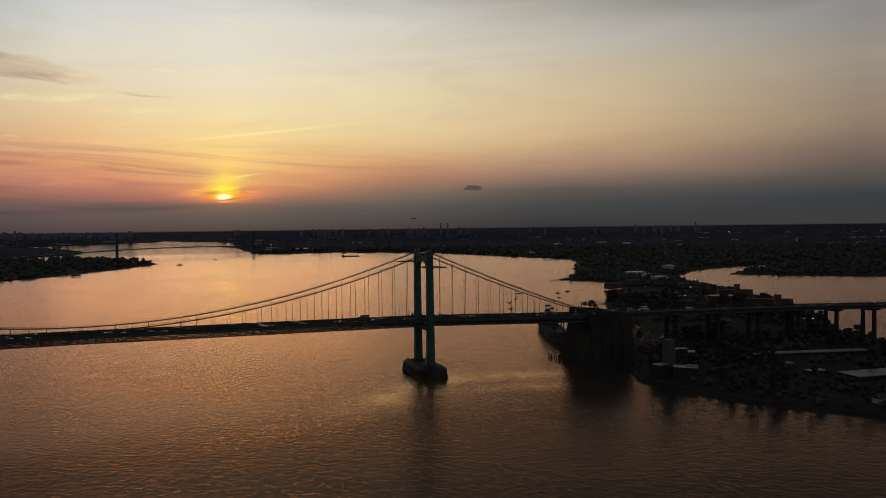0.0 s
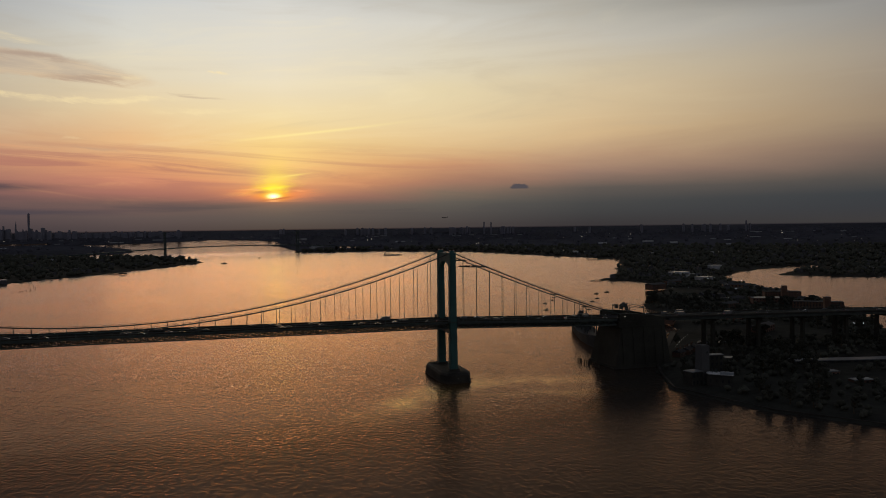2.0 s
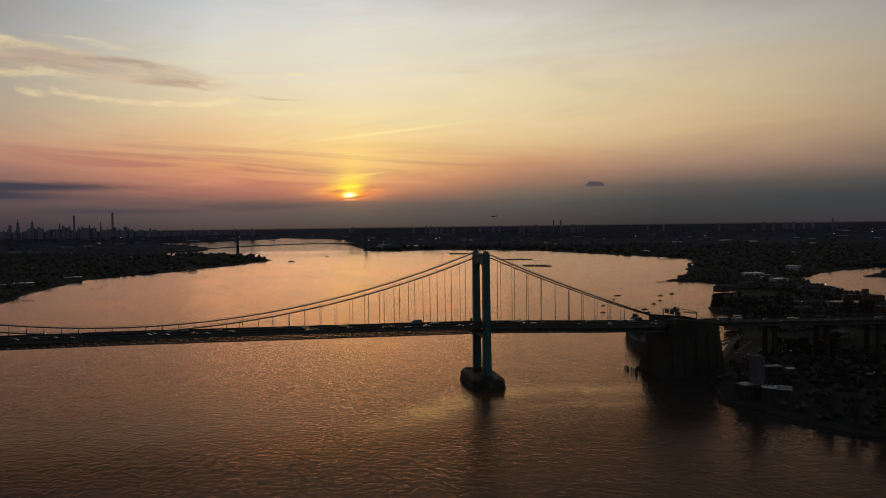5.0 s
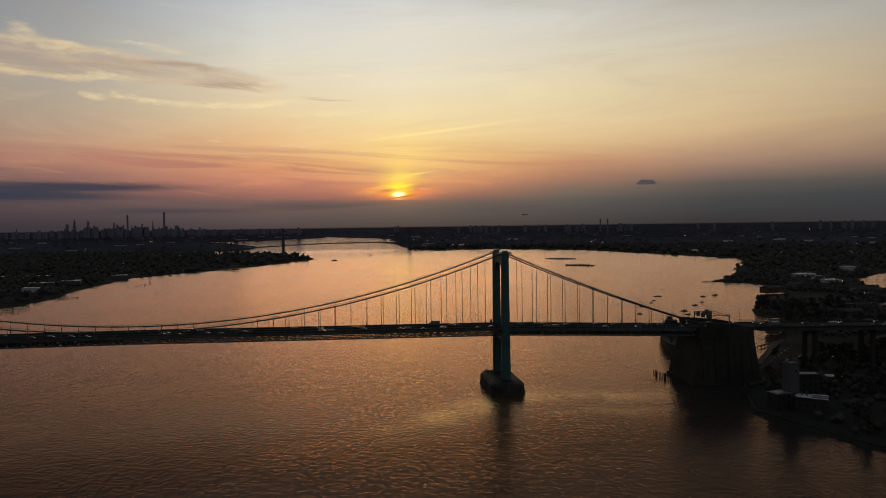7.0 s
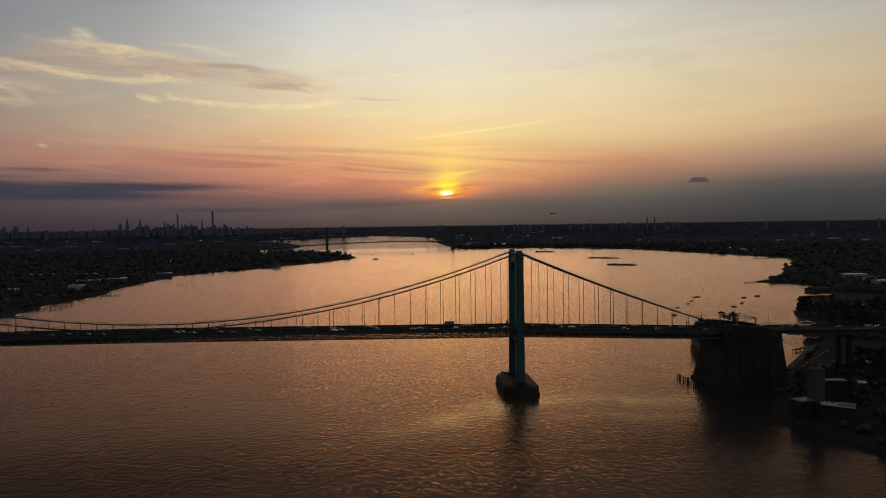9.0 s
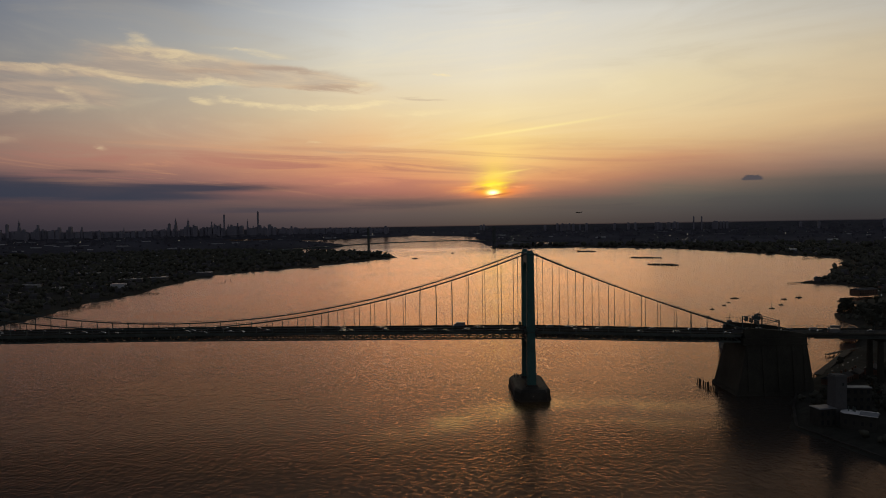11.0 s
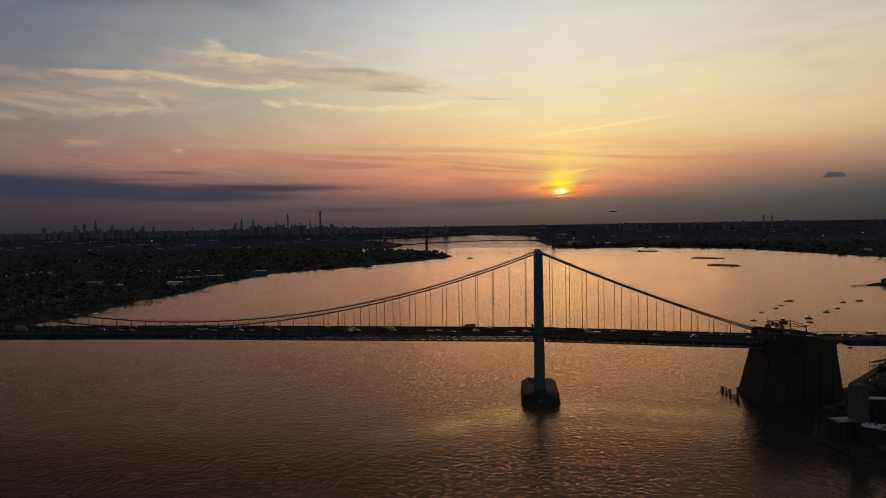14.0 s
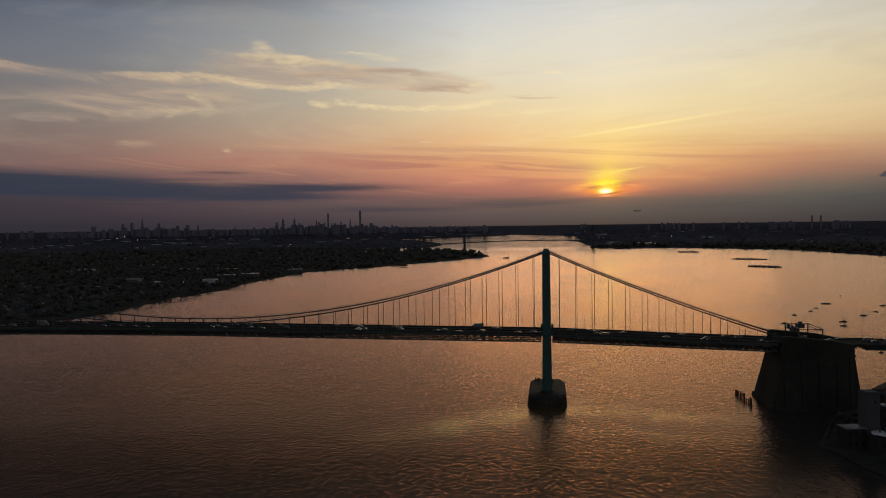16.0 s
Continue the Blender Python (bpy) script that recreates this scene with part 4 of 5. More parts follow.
def crowns(name, X, Y, R, size, lumps, seed, label, leaf=LEAF):
    """Tree crowns as ragged lumps in one mesh."""
    r = np.random.RandomState(seed)
    base = np.maximum(ground_height(X, Y), 0.3)
    V, F, k = [], [], 0
    for j in range(lumps):
        n_ = len(X)
        rad = size * r.uniform(0.55, 1.15, n_) * np.clip(R / 1800, 0.8, 2.3)
        sx = r.uniform(0.8, 1.35, (n_, 1))
        jit = ICO_V[None] * (1 + r.uniform(-0.34, 0.34, (n_, len(ICO_V), 1)))
        jit = jit * np.stack([sx[:, 0], 2 - sx[:, 0], r.uniform(0.7, 1.25, n_)], -1)[:, None]
        pos = np.stack([X + r.uniform(-1, 1, n_) * rad * 0.9 * (j > 0), Y + r.uniform(-1, 1, n_) * rad * 0.9 * (j > 0), base + rad * r.uniform(0.8, 1.5, n_)], -1)
        P = pos[:, None] + jit * rad[:, None, None]
        V.append(P.reshape(-1, 3))
        F.append((ICO_F[None] + (np.arange(n_) * len(ICO_V))[:, None, None] + k).reshape(-1, 3))
        k += n_ * len(ICO_V)
    V, F = np.concatenate(V), np.concatenate(F)
    D = np.hypot(V[:, 0] - EYE.x, V[:, 1] - EYE.y)
    q = np.where(D > NEAR, (NEAR + (1 - NEAR / D) * 900) / D, 1.0)[:, None]
    V = np.array(EYE) + (V - np.array(EYE)) * q
    m = bpy.data.meshes.new(name)
    m.from_pydata(V.tolist(), [], F.tolist())
    m.materials.append(leaf)
    m.polygons.foreach_set("use_smooth", [True] * len(m.polygons))
    m.update()
    return tagged(new(name, m), label, "woods", kind="stuff")


X, Y, R = scatter(12500, 1150, 4000, 7, 11)
ok = clear(X, Y)
crowns("woods", X[ok], Y[ok], R[ok], 4.6, 2, 12, "dark dense summer trees along the river shores")
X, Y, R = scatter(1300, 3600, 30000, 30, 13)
crowns("far_woods", X, Y, R, 5.2, 1, 14, "low dark distant woods fading to the horizon", FAR_HAZE)


def houses(count, lo, hi, seed, size):
    X, Y, R = scatter(count, lo, hi, 22, seed)
    r = np.random.RandomState(seed + 1)
    wall, roof = Geo(), Geo()
    ok = clear(X, Y)
    Z = np.maximum(0.4, ground_height(X, Y)) - 0.5
    for x, y, d, z in zip(X[ok], Y[ok], R[ok], Z[ok]):
        k = size * min(1.5, max(1.0, d / 2200))
        w, l, h, t = r.uniform(7, 10) * k, r.uniform(9, 15) * k, r.uniform(5, 8) * min(k, 2.2), r.uniform(0, 3.14)
        c, s = math.cos(t), math.sin(t)
        P = lambda u, v, q: far(x + u * c - v * s, y + u * s + v * c, z + q)
        wall.add([P(-w / 2, -l / 2, 0), P(w / 2, -l / 2, 0), P(w / 2, l / 2, 0), P(-w / 2, l / 2, 0), P(-w / 2, -l / 2, h), P(w / 2, -l / 2, h), P(w / 2, l / 2, h), P(-w / 2, l / 2, h)],
                 [(0, 1, 5, 4), (1, 2, 6, 5), (2, 3, 7, 6), (3, 0, 4, 7)])
        e, g = 0.5, h + w * r.choice((0.05, 0.32, 0.4))
        roof.add([P(-w / 2 - e, -l / 2 - e, h), P(w / 2 + e, -l / 2 - e, h), P(w / 2 + e, l / 2 + e, h), P(-w / 2 - e, l / 2 + e, h), P(0, -l / 2 - e, g), P(0, l / 2 + e, g)],
                 [(0, 1, 4), (2, 3, 5), (1, 2, 5, 4), (3, 0, 4, 5)])
    return wall, roof


w, r_ = houses(3000, 1150, 4300, 21, 1.0)
town = tagged(new("suburb_houses", w.mesh("suburb_houses", FARWALL)), "dark suburban houses among trees along the shore", "houses", kind="stuff")
part("roofs", r_, ROOF, town)

# far roofs and car parks that catch the sky, street lamps of the suburbs
r2 = random.Random(5)
flat = Geo()
for k in range(210):
    d, az = math.exp(r2.uniform(math.log(1500), math.log(11000))), radians(r2.uniform(-44, 58))
    x, y = EYE.x + d * math.sin(az), EYE.y + d * math.cos(az)
    if land(np.array([x]), np.array([y]))[0] < 60:
        continue
    a, b, h = r2.uniform(12, 60) * max(1, d / 3500), r2.uniform(8, 22), r2.uniform(10, 16)
    P = [far(x + u * a / 2, y + v * b / 2, q) for q in (2, h) for u, v in ((-1, -1), (1, -1), (1, 1), (-1, 1))]
    flat.add(P, [(4, 5, 6, 7), (0, 1, 5, 4), (1, 2, 6, 5), (2, 3, 7, 6), (3, 0, 4, 7)])
tagged(new("flat_roofed_sheds", flat.mesh("flat_roofed_sheds", SHORE_ROOF)), "scattered flat-roofed sheds with pale roofs catching the sky", "sheds", kind="stuff")
dots = Geo()
for k in range(560):
    d, az = math.exp(r2.uniform(math.log(1100), math.log(12000))), radians(r2.uniform(-44, 58))
    x, y = EYE.x + d * math.sin(az), EYE.y + d * math.cos(az)
    if land(np.array([x]), np.array([y]))[0] < 45:
        continue
    p = far(x, y, r2.uniform(12, 20))
    s = 0.00016 * min(d, 4800) * r2.uniform(0.5, 1.5) ** 2
    dots.box(p.x, p.y, p.z, s * 1.3, s * 1.3, s)
tagged(new("distant_street_lights", dots.mesh("distant_street_lights", LAMP)), "scattered lit street lights in the dark suburbs", "street lights", kind="stuff")

# large pale roofs on the west shore


def warehouse(x, y, wide, deep, high, turn=0.0, wall=FARWALL, roof=SHORE_ROOF, label="long low warehouse with a pale flat roof near the shore", name="warehouse", z=1.0, group=""):
    ob = thing(name, label, "building", group, pose(x, y, z, 0, 0, turn))
    part("wall", Geo().box(0, 0, 0, wide, deep, high), wall, ob)
    part("roof", Geo().box(0, 0, high, wide + 0.8, deep + 0.8, 0.4).box(0, 0, high + 0.4, wide * 0.97, deep * 0.93, 0.25), roof, ob)
    for k in range(max(1, int(wide / 22))):
        part("roof_unit", Geo().box((k + 0.5) / max(1, int(wide / 22)) * wide - wide / 2, deep * 0.15, high + 0.6, 3, 2.4, 1.8), ROOF, ob)
    return ob


for x, y, w_, d_, h_, t_ in ((-1022, 1432, 100, 26, 12, 0), (-918, 1430, 84, 26, 12, 0), (-755, 1232, 40, 30, 11, 8), (-800, 1180, 50, 20, 11, 12), (-1285, 3456, 84, 40, 16, -8),
                             (-1146, 3402, 130, 40, 16, -12), (1325, 3732, 60, 30, 16, 0), (1160, 3760, 40, 26, 15, 0), (-700, 1405, 40, 22, 11, 20), (-905, 860, 50, 22, 9, -10)):
    warehouse(x, y, w_, d_, h_, t_, group="shore warehouses")

# ---- skyline on the horizon ----
skyline_rng = random.Random(31)


def high_rise(az, metres, wide, dist=13500.0, kind="block"):
    """A distant tower block of true height, stepped or with a spire."""
    a = radians(az)
    o = (-60.0, -550.0)
    x, y = o[0] + dist * math.sin(a), o[1] + dist * math.cos(a)
    p = far(x, y, -20)
    k = (p - EYE).length / (Vector((x, y, -20)) - EYE).length
    w, h = wide * 0.62 * k, (metres + 20) * k
    g = Geo()
    if kind == "spire":
        g.box(0, 0, 0, w, w, h * 0.62).box(0, 0, h * 0.62, w * 0.66, w * 0.66, h * 0.2).box(0, 0, h * 0.82, w * 0.4, w * 0.4, h * 0.18, taper=0.08)
    elif kind == "step":
        g.box(0, 0, 0, w, w, h * 0.78).box(w * 0.1, 0, h * 0.78, w * 0.6, w * 0.6, h * 0.22)
    else:
        g.box(0, 0, 0, w, w, h * 0.97).box(0, 0, h * 0.97, w * 0.45, w * 0.5, h * 0.03)
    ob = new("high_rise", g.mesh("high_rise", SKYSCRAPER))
    ob.location = p
    return tagged(ob, "hazy distant high-rise tower on the city skyline", "skyscraper", "city skyline")


# named by bearing, height and width: the tall slender ones
for az, hgt, wide, kind in ((-13.85, 426, 46, "block"), (-14.62, 300, 40, "spire"), (-16.3, 380, 40, "block"), (-17.2, 250, 44, "step"), (-18.85, 320, 74, "spire"),
                            (-19.7, 330, 70, "spire"), (-20.15, 230, 60, "block"), (-13.0, 190, 90, "block"), (-11.4, 150, 80, "step"), (-15.35, 220, 60, "step"),
                            (-29.7, 330, 60, "spire"), (-31.0, 230, 70, "step"), (-30.4, 250, 60, "block"), (-28.6, 230, 80, "step"), (-32.9, 190, 90, "block"),
                            (-27.3, 190, 60, "block"), (-26.6, 200, 80, "block"), (-25.9, 190, 50, "step"), (-36.8, 130, 110, "block"), (-23.2, 180, 40, "spire")):
    high_rise(az, hgt, wide, kind=kind)
mass = Geo()
for i in range(230):
    a, d = radians(skyline_rng.uniform(-36.0, -4.0)), skyline_rng.uniform(12800, 14500)
    p = far(-60 + d * math.sin(a), -550 + d * math.cos(a), -20)
    k = (p - EYE).length / d
    q = math.degrees(a)
    tall = 80 * math.exp(-((q + 16.5) / 4.5) ** 2) + 60 * math.exp(-((q + 29.0) / 3.4) ** 2) + 92
    mass.box(p.x, p.y, p.z, k * skyline_rng.uniform(30, 70), k * 40, k * (20 + tall * skyline_rng.uniform(0.66, 0.95)), -a)
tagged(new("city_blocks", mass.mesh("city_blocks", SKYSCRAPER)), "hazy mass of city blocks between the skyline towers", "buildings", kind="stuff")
for i in range(160):
    az = skyline_rng.uniform(-36.0, -4.0)
    tall = 92 * math.exp(-((az + 16.5) / 4.5) ** 2) + 70 * math.exp(-((az + 29.0) / 3.4) ** 2) + 108
    high_rise(az, tall * skyline_rng.triangular(0.70, 1.14, 0.82), skyline_rng.uniform(32, 100), skyline_rng.uniform(12500, 14500), skyline_rng.choice(("block", "step", "block")))
for i in range(34):
    high_rise(skyline_rng.uniform(-44, 40), skyline_rng.uniform(90, 132), skyline_rng.uniform(34, 60), skyline_rng.uniform(10500, 13000), "block")
for az, spread, count in ((9.8, 0.55, 9), (14.6, 0.3, 4), (17.2, 0.9, 15), (20.9, 0.6, 8), (36.0, 3.0, 5)):
    for i in range(count):
        high_rise(az + skyline_rng.uniform(-1, 1) * spread, skyline_rng.uniform(106, 130), skyline_rng.uniform(26, 48), skyline_rng.uniform(10500, 12500), "block")
for az, hgt in ((19.02, 196), (19.57, 193), (38.6, 165)):
    high_rise(az, hgt, 26, 11000, "block")

low = Geo()
for i in range(420):
    az, dist = radians(skyline_rng.uniform(-46, 52)), skyline_rng.uniform(6500, 14000)
    x, y = -60 + dist * math.sin(az), -550 + dist * math.cos(az)
    if float(land(np.array([x]), np.array([y]))[0]) < 80:
        continue
    p, q = far(x, y, 0), far(x, y, skyline_rng.choice((16, 22, 30, 45)) * skyline_rng.uniform(0.7, 1.3))
    k = (p - EYE).length / dist
    low.box(p.x, p.y, p.z, k * skyline_rng.uniform(20, 90), 12 * k, q.z - p.z, -az)
tagged(new("low_city_blocks", low.mesh("low_city_blocks", FAR_HAZE)), "low hazy city blocks scattered to the horizon", "buildings", kind="stuff")

# ---- breakwaters, barge, boats, stakes ----
def stones(name, x0, y0, x1, y1, wide, high, label):
    ob = thing(name, label, "breakwater", "breakwaters")
    r = random.Random(int(x0))
    k = int(math.hypot(x1 - x0, y1 - y0) / 2.6)
    for i in range(k):
        u = (i + r.uniform(-0.3, 0.3)) / k
        for j in range(2):
            s = r.uniform(2.6, 4.6)
            V = ICO_V * (1 + np.array([r.uniform(-0.3, 0.3) for _ in range(len(ICO_V))])[:, None])
            px_, py_ = x0 + (x1 - x0) * u + r.uniform(-1, 1) * wide / 2, y0 + (y1 - y0) * u + r.uniform(-1, 1) * wide / 2
            e = 1 - abs(2 * u - 1) ** 3
            part("boulder", Geo().add([(px_ + v[0] * s, py_ + v[1] * s, v[2] * s * 0.7 + high * 0.35 * e) for v in V], [tuple(f) for f in ICO_F]), GRANITE, ob)
    return ob


stones("breakwater", 602, 2053, 690, 2003, 12, 5, "low dark rocky breakwater islet in the river")
stones("breakwater", 545, 1625, 612, 1566, 12, 6, "low dark rocky breakwater islet in the river")

barge = thing("barge", "long low dark cargo barge anchored in the river", "barge", at=pose(566, 2662, 0, 0, 0, -13))
part("hull", Geo().loft([[(-42 + e, -7, z), (42 - e, -7, z), (42 - e, 7, z), (-42 + e, 7, z)] for z, e in ((-1.5, 5), (1.0, 0.5), (3.4, 0))]), HULL, barge)
part("coaming", Geo().box(0, 0, 3.4, 70, 10, 1.3), DARK_STEEL, barge)
part("deckhouse", Geo().box(-36, 0, 3.4, 6, 7, 3.6), HULL, barge)


def hull_rings(length, beam, height):
    rings = []
    for u, w, lift in ((-0.5, 0.62, 0.0), (-0.3, 0.95, 0.0), (0.05, 1.0, 0.0), (0.3, 0.7, 0.08), (0.46, 0.22, 0.2), (0.5, 0.03, 0.26)):
        hw = beam / 2 * w
        rings.append([(u * length, -hw * 0.5, -0.35), (u * length, hw * 0.5, -0.35), (u * length, hw, height * (1 + lift)), (u * length, -hw, height * (1 + lift))])
    return rings


def sailboat(x, y, turn, length=10.0, mast=12.0, cabin=True, label="small moored sailing boat with a bare mast"):
    ob = thing("moored_boat", label, "boat", "boats at moorings", pose(x, y, 0, 0, 0, turn))
    part("hull", Geo().loft(hull_rings(length, length * 0.32, length * 0.11)), STONE if rng.random() < 0.4 else HULL, ob)
    if cabin:
        part("cabin", Geo().box(-length * 0.05, 0, length * 0.1, length * 0.36, length * 0.2, length * 0.09, taper=0.85), HULL, ob)
    if mast:
        part("mast", Geo().tube([(length * 0.08, 0, length * 0.1), (length * 0.08, 0, mast)], 0.09, 6), DARK_STEEL, ob)
        part("boom", Geo().tube([(length * 0.08, 0, length * 0.28), (-length * 0.34, 0, length * 0.26)], 0.16, 6), HULL, ob)
    else:
        part("windscreen", Geo().box(0, 0, length * 0.19, length * 0.2, length * 0.2, length * 0.08, taper=0.8), GLASS, ob)
    return ob


for x, y, t_, l_, m_ in ((286, 418, 170, 7.5, 12), (323, 502, 160, 6.5, 10), (358, 548, 175, 6, 8), (379, 586, 168, 6, 0), (360, 436, 165, 9, 13), (347, 398, 172, 7.5, 10),
                         (408, 500, 168, 8, 11), (441, 543, 160, 7, 9), (482, 621, 170, 9, 8), (515, 641, 172, 10, 8), (312, 211, 20, 5.5, 0), (330, 235, 30, 5.5, 0), (300, 250, 10, 6, 0)):
    sailboat(x, y, t_, l_, m_, label="small moored sailing boat with a bare mast" if m_ else "small moored motor boat on the calm bay")
raft = thing("work_float", "low flat dark work float moored in the bay", "float", at=pose(412, 646, 0, 0, 0, -5))
part("pontoon", Geo().loft([[(-7 + e, -2.2, z), (7 - e, -2.2, z), (7 - e, 2.2, z), (-7 + e, 2.2, z)] for z, e in ((-0.5, 1.6), (0.5, 0.2), (0.9, 0))]), TIMBER, raft)
part("deck_box", Geo().box(1.0, 0, 0.9, 6.0, 2.4, 0.7, taper=0.9), HULL, raft)
sailboat(478, 772, 100, 5, 0, label="tiny open boat out on the bay")
sailboat(-171, 2251, 175, 24, 26, label="dark sailing yacht under bare pole in mid river")
sailboat(-20, 2700, 20, 16, 0, label="small motor launch leaving a wake")


def stake(x, y, h, lean=0.0, group="mooring stakes", label="dark timber mooring stake standing in the river"):
    ob = new("mooring_stake", Geo().tube([(x, y, -2), (x + lean, y, h)], 0.55, 7, 0.4).mesh("mooring_stake", TIMBER))
    return tagged(ob, label, "mooring stake", group)


for x, y, h in ((-604, 1138, 5), (-593, 1150, 3), (-588, 1156, 3), (-582, 1163, 4), (-578, 1172, 4), (-582, 1196, 6), (-592, 1268, 6), (-579, 1229, 5), (-590, 1152, 3)):
    stake(x, y, h, rng.uniform(-0.5, 0.5))
for i in range(14):
    stake(-506 + i * 3.2, 1735 - i * 2.6, rng.uniform(3, 6), group="old pier stakes")
for i in range(16):
    u = i / 15
    stake(136.0 + 2.7 * u + rng.uniform(-0.8, 0.8), 24 - 36 * u + rng.uniform(-1.6, 1.6), rng.uniform(2.5, 5.0), rng.uniform(-0.3, 0.3), "fender piles",
          "dark timber fender pile standing before the anchorage")
for x0, y0, n_ in ((1032, 1772, 2), (1084, 1792, 9)):
    for i in range(n_):
        stake(x0 + i * 8, y0 + i * 2, rng.uniform(4, 8), group="far pier piles")


def dock(x, y, turn, length, label="low timber dock on piles at the shore", wide=4.0):
    ob = thing("dock", label, "dock", "timber docks", pose(x, y, 0, 0, 0, turn))
    part("planking", Geo().box(0, 0, 1.7, length, wide, 0.4), TIMBER, ob)
    for i in range(int(length / 8) + 1):
        for s in (-1, 1):
            part("pile", Geo().tube([(-length / 2 + i * 8, s * wide * 0.42, -2), (-length / 2 + i * 8, s * wide * 0.42, 3.0)], 0.3, 6), TIMBER, ob)
    return ob


for x, y, t_, l_ in ((-470, 1712, 10, 60), (-480, 1748, -20, 36), (-655, 655, 8, 50), (-650, 690, 25, 40), (-640, 890, 10, 36), (-650, 560, -5, 34), (640, 905, 200, 50), (1120, 1800, 14, 70), (1165, 1822, 20, 40), (318, 143, 34, 64)):
    dock(x, y, t_, l_)
warehouse(-455, 1704, 22, 8, 4, 10, TIMBER, ROOF, "dark boathouse at the end of a dock", "boathouse", 1.9)

# ---- small aircraft, low over the far bank ----
plane = thing("aircraft", "small dark aircraft in level flight", "aircraft", at=pose(100, 330, 140, 0, -5, 176))
part("fuselage", Geo().loft([[(u, math.cos(a_) * q, math.sin(a_) * q + l_) for a_ in [k * math.pi / 4 for k in range(8)]] for u, q, l_ in
                             ((-4.0, 0.1, 0.3), (-2.6, 0.35, 0.15), (0, 0.55, 0), (2.4, 0.5, 0), (3.4, 0.12, -0.1))]), HULL, plane)
part("wing", Geo().add([(-0.9, -3.8, 0.3), (0.3, -3.8, 0.3), (0.9, 0, 0.1), (0.3, 3.8, 0.3), (-0.9, 3.8, 0.3), (-0.9, 0, 0.1)] +
                       [(-0.9, -3.8, 0.42), (0.3, -3.8, 0.42), (0.9, 0, 0.3), (0.3, 3.8, 0.42), (-0.9, 3.8, 0.42), (-0.9, 0, 0.3)],
                       [(5, 4, 3, 2, 1, 0), (6, 7, 8, 9, 10, 11)] + [(i, (i + 1) % 6, 6 + (i + 1) % 6, 6 + i) for i in range(6)]), HULL, plane)
part("tail_fin", Geo().add([(-4.1, -0.06, 0.3), (-2.9, -0.06, 0.3), (-3.7, -0.06, 1.7), (-4.2, -0.06, 1.7), (-4.1, 0.06, 0.3), (-2.9, 0.06, 0.3), (-3.7, 0.06, 1.7), (-4.2, 0.06, 1.7)],
                           [(0, 1, 2, 3), (7, 6, 5, 4), (0, 4, 5, 1), (1, 5, 6, 2), (2, 6, 7, 3), (3, 7, 4, 0)]), HULL, plane)
part("tailplane", Geo().box(-3.7, 0, 0.4, 0.8, 2.6, 0.1), HULL, plane)

# ---- trees near the anchorage and on the neck ----
def tree_kind(seed, height, spread):
    """Meshes of one tree: a forked trunk, and a crown of leaf sprays on lobes."""
    r = random.Random(seed)
    trunk = Geo().tube([(0, 0, -0.6), (0.1, 0, height * 0.2), (-0.1, 0.15, height * 0.45), (0.1, 0.1, height * 0.8)], height * 0.032, 7, height * 0.008)
    lobes = []
    for k in range(9):
        a_, u = r.uniform(0, 6.283), r.uniform(0.35, 0.9)
        p = (math.cos(a_) * spread * r.uniform(0.25, 0.62), math.sin(a_) * spread * r.uniform(0.25, 0.62), height * u)
        lobes.append((p, spread * r.uniform(0.30, 0.50) * (1.15 - 0.5 * u)))
        trunk.tube([(0, 0.05, height * u * 0.55), (p[0] * 0.55, p[1] * 0.55, height * u * 0.8), p], height * 0.013, 5, height * 0.004)
    lobes.append(((0, 0, height * 0.88), spread * 0.34))
    crown = Geo()
    for (cx, cy, cz), q in lobes:
        for j in range(70):
            d = Vector((r.gauss(0, 1), r.gauss(0, 1), r.gauss(0, 1))).normalized()
            c = Vector((cx, cy, cz)) + Vector((d.x * q, d.y * q, d.z * q * 0.8)) * r.uniform(0.55, 1.08)
            u = Vector((r.gauss(0, 1), r.gauss(0, 1), r.gauss(0, 0.6))).normalized()
            w = u.cross(d).normalized() if u.cross(d).length > 0.05 else Vector((0, 0, 1))
            s = r.uniform(0.45, 1.0) * height / 13
            crown.add([c - u * s, c + w * s * 0.6, c + u * s * 1.1, c - w * s * 0.6 + d * 0.2 * s], [(0, 1, 2, 3)])
    return trunk.mesh("trunk", BARK), crown.mesh("crown", LEAF)


KINDS = []
for seed, h, s in ((1, 12, 5.0), (2, 15, 6.0), (3, 10, 4.6), (4, 17, 5.6)):
    t_, c_ = tree_kind(seed, h, s)
    ob = thing("tree", "full dark leafy summer tree on the shore", "tree", "trees on the neck")
    part("trunk", t_, BARK, ob)
    part("crown", c_, LEAF, ob)
    KINDS.append(ob)
tr = np.random.RandomState(77)
spots = []
X, Y = tr.uniform(150, 860, 5200), tr.uniform(-330, 780, 5200)
inside_now = (land(X, Y) > 6) & clear(X, Y) & (np.hypot(X - EYE.x, Y - EYE.y) < 1300)
dens_ = wobble(X, Y, 130, 8) + tr.uniform(-0.8, 0.8, len(X))
for x, y, dd in zip(X[inside_now], Y[inside_now], dens_[inside_now]):
    if dd > -0.1 and all((x - a_) ** 2 + (y - b_) ** 2 > 64 for a_, b_ in spots):
        spots.append((x, y))
spots = spots[:285]
for k, p in enumerate([(470, 419), (463, 413), (476, 428), (467, 416), (472, 411), (482, 436), (461, 418), (478, 420), (267, 58)]):
    spots.insert(k, p)
SZ = np.maximum(ground_height(np.array([p[0] for p in spots]), np.array([p[1] for p in spots])), 0.2)
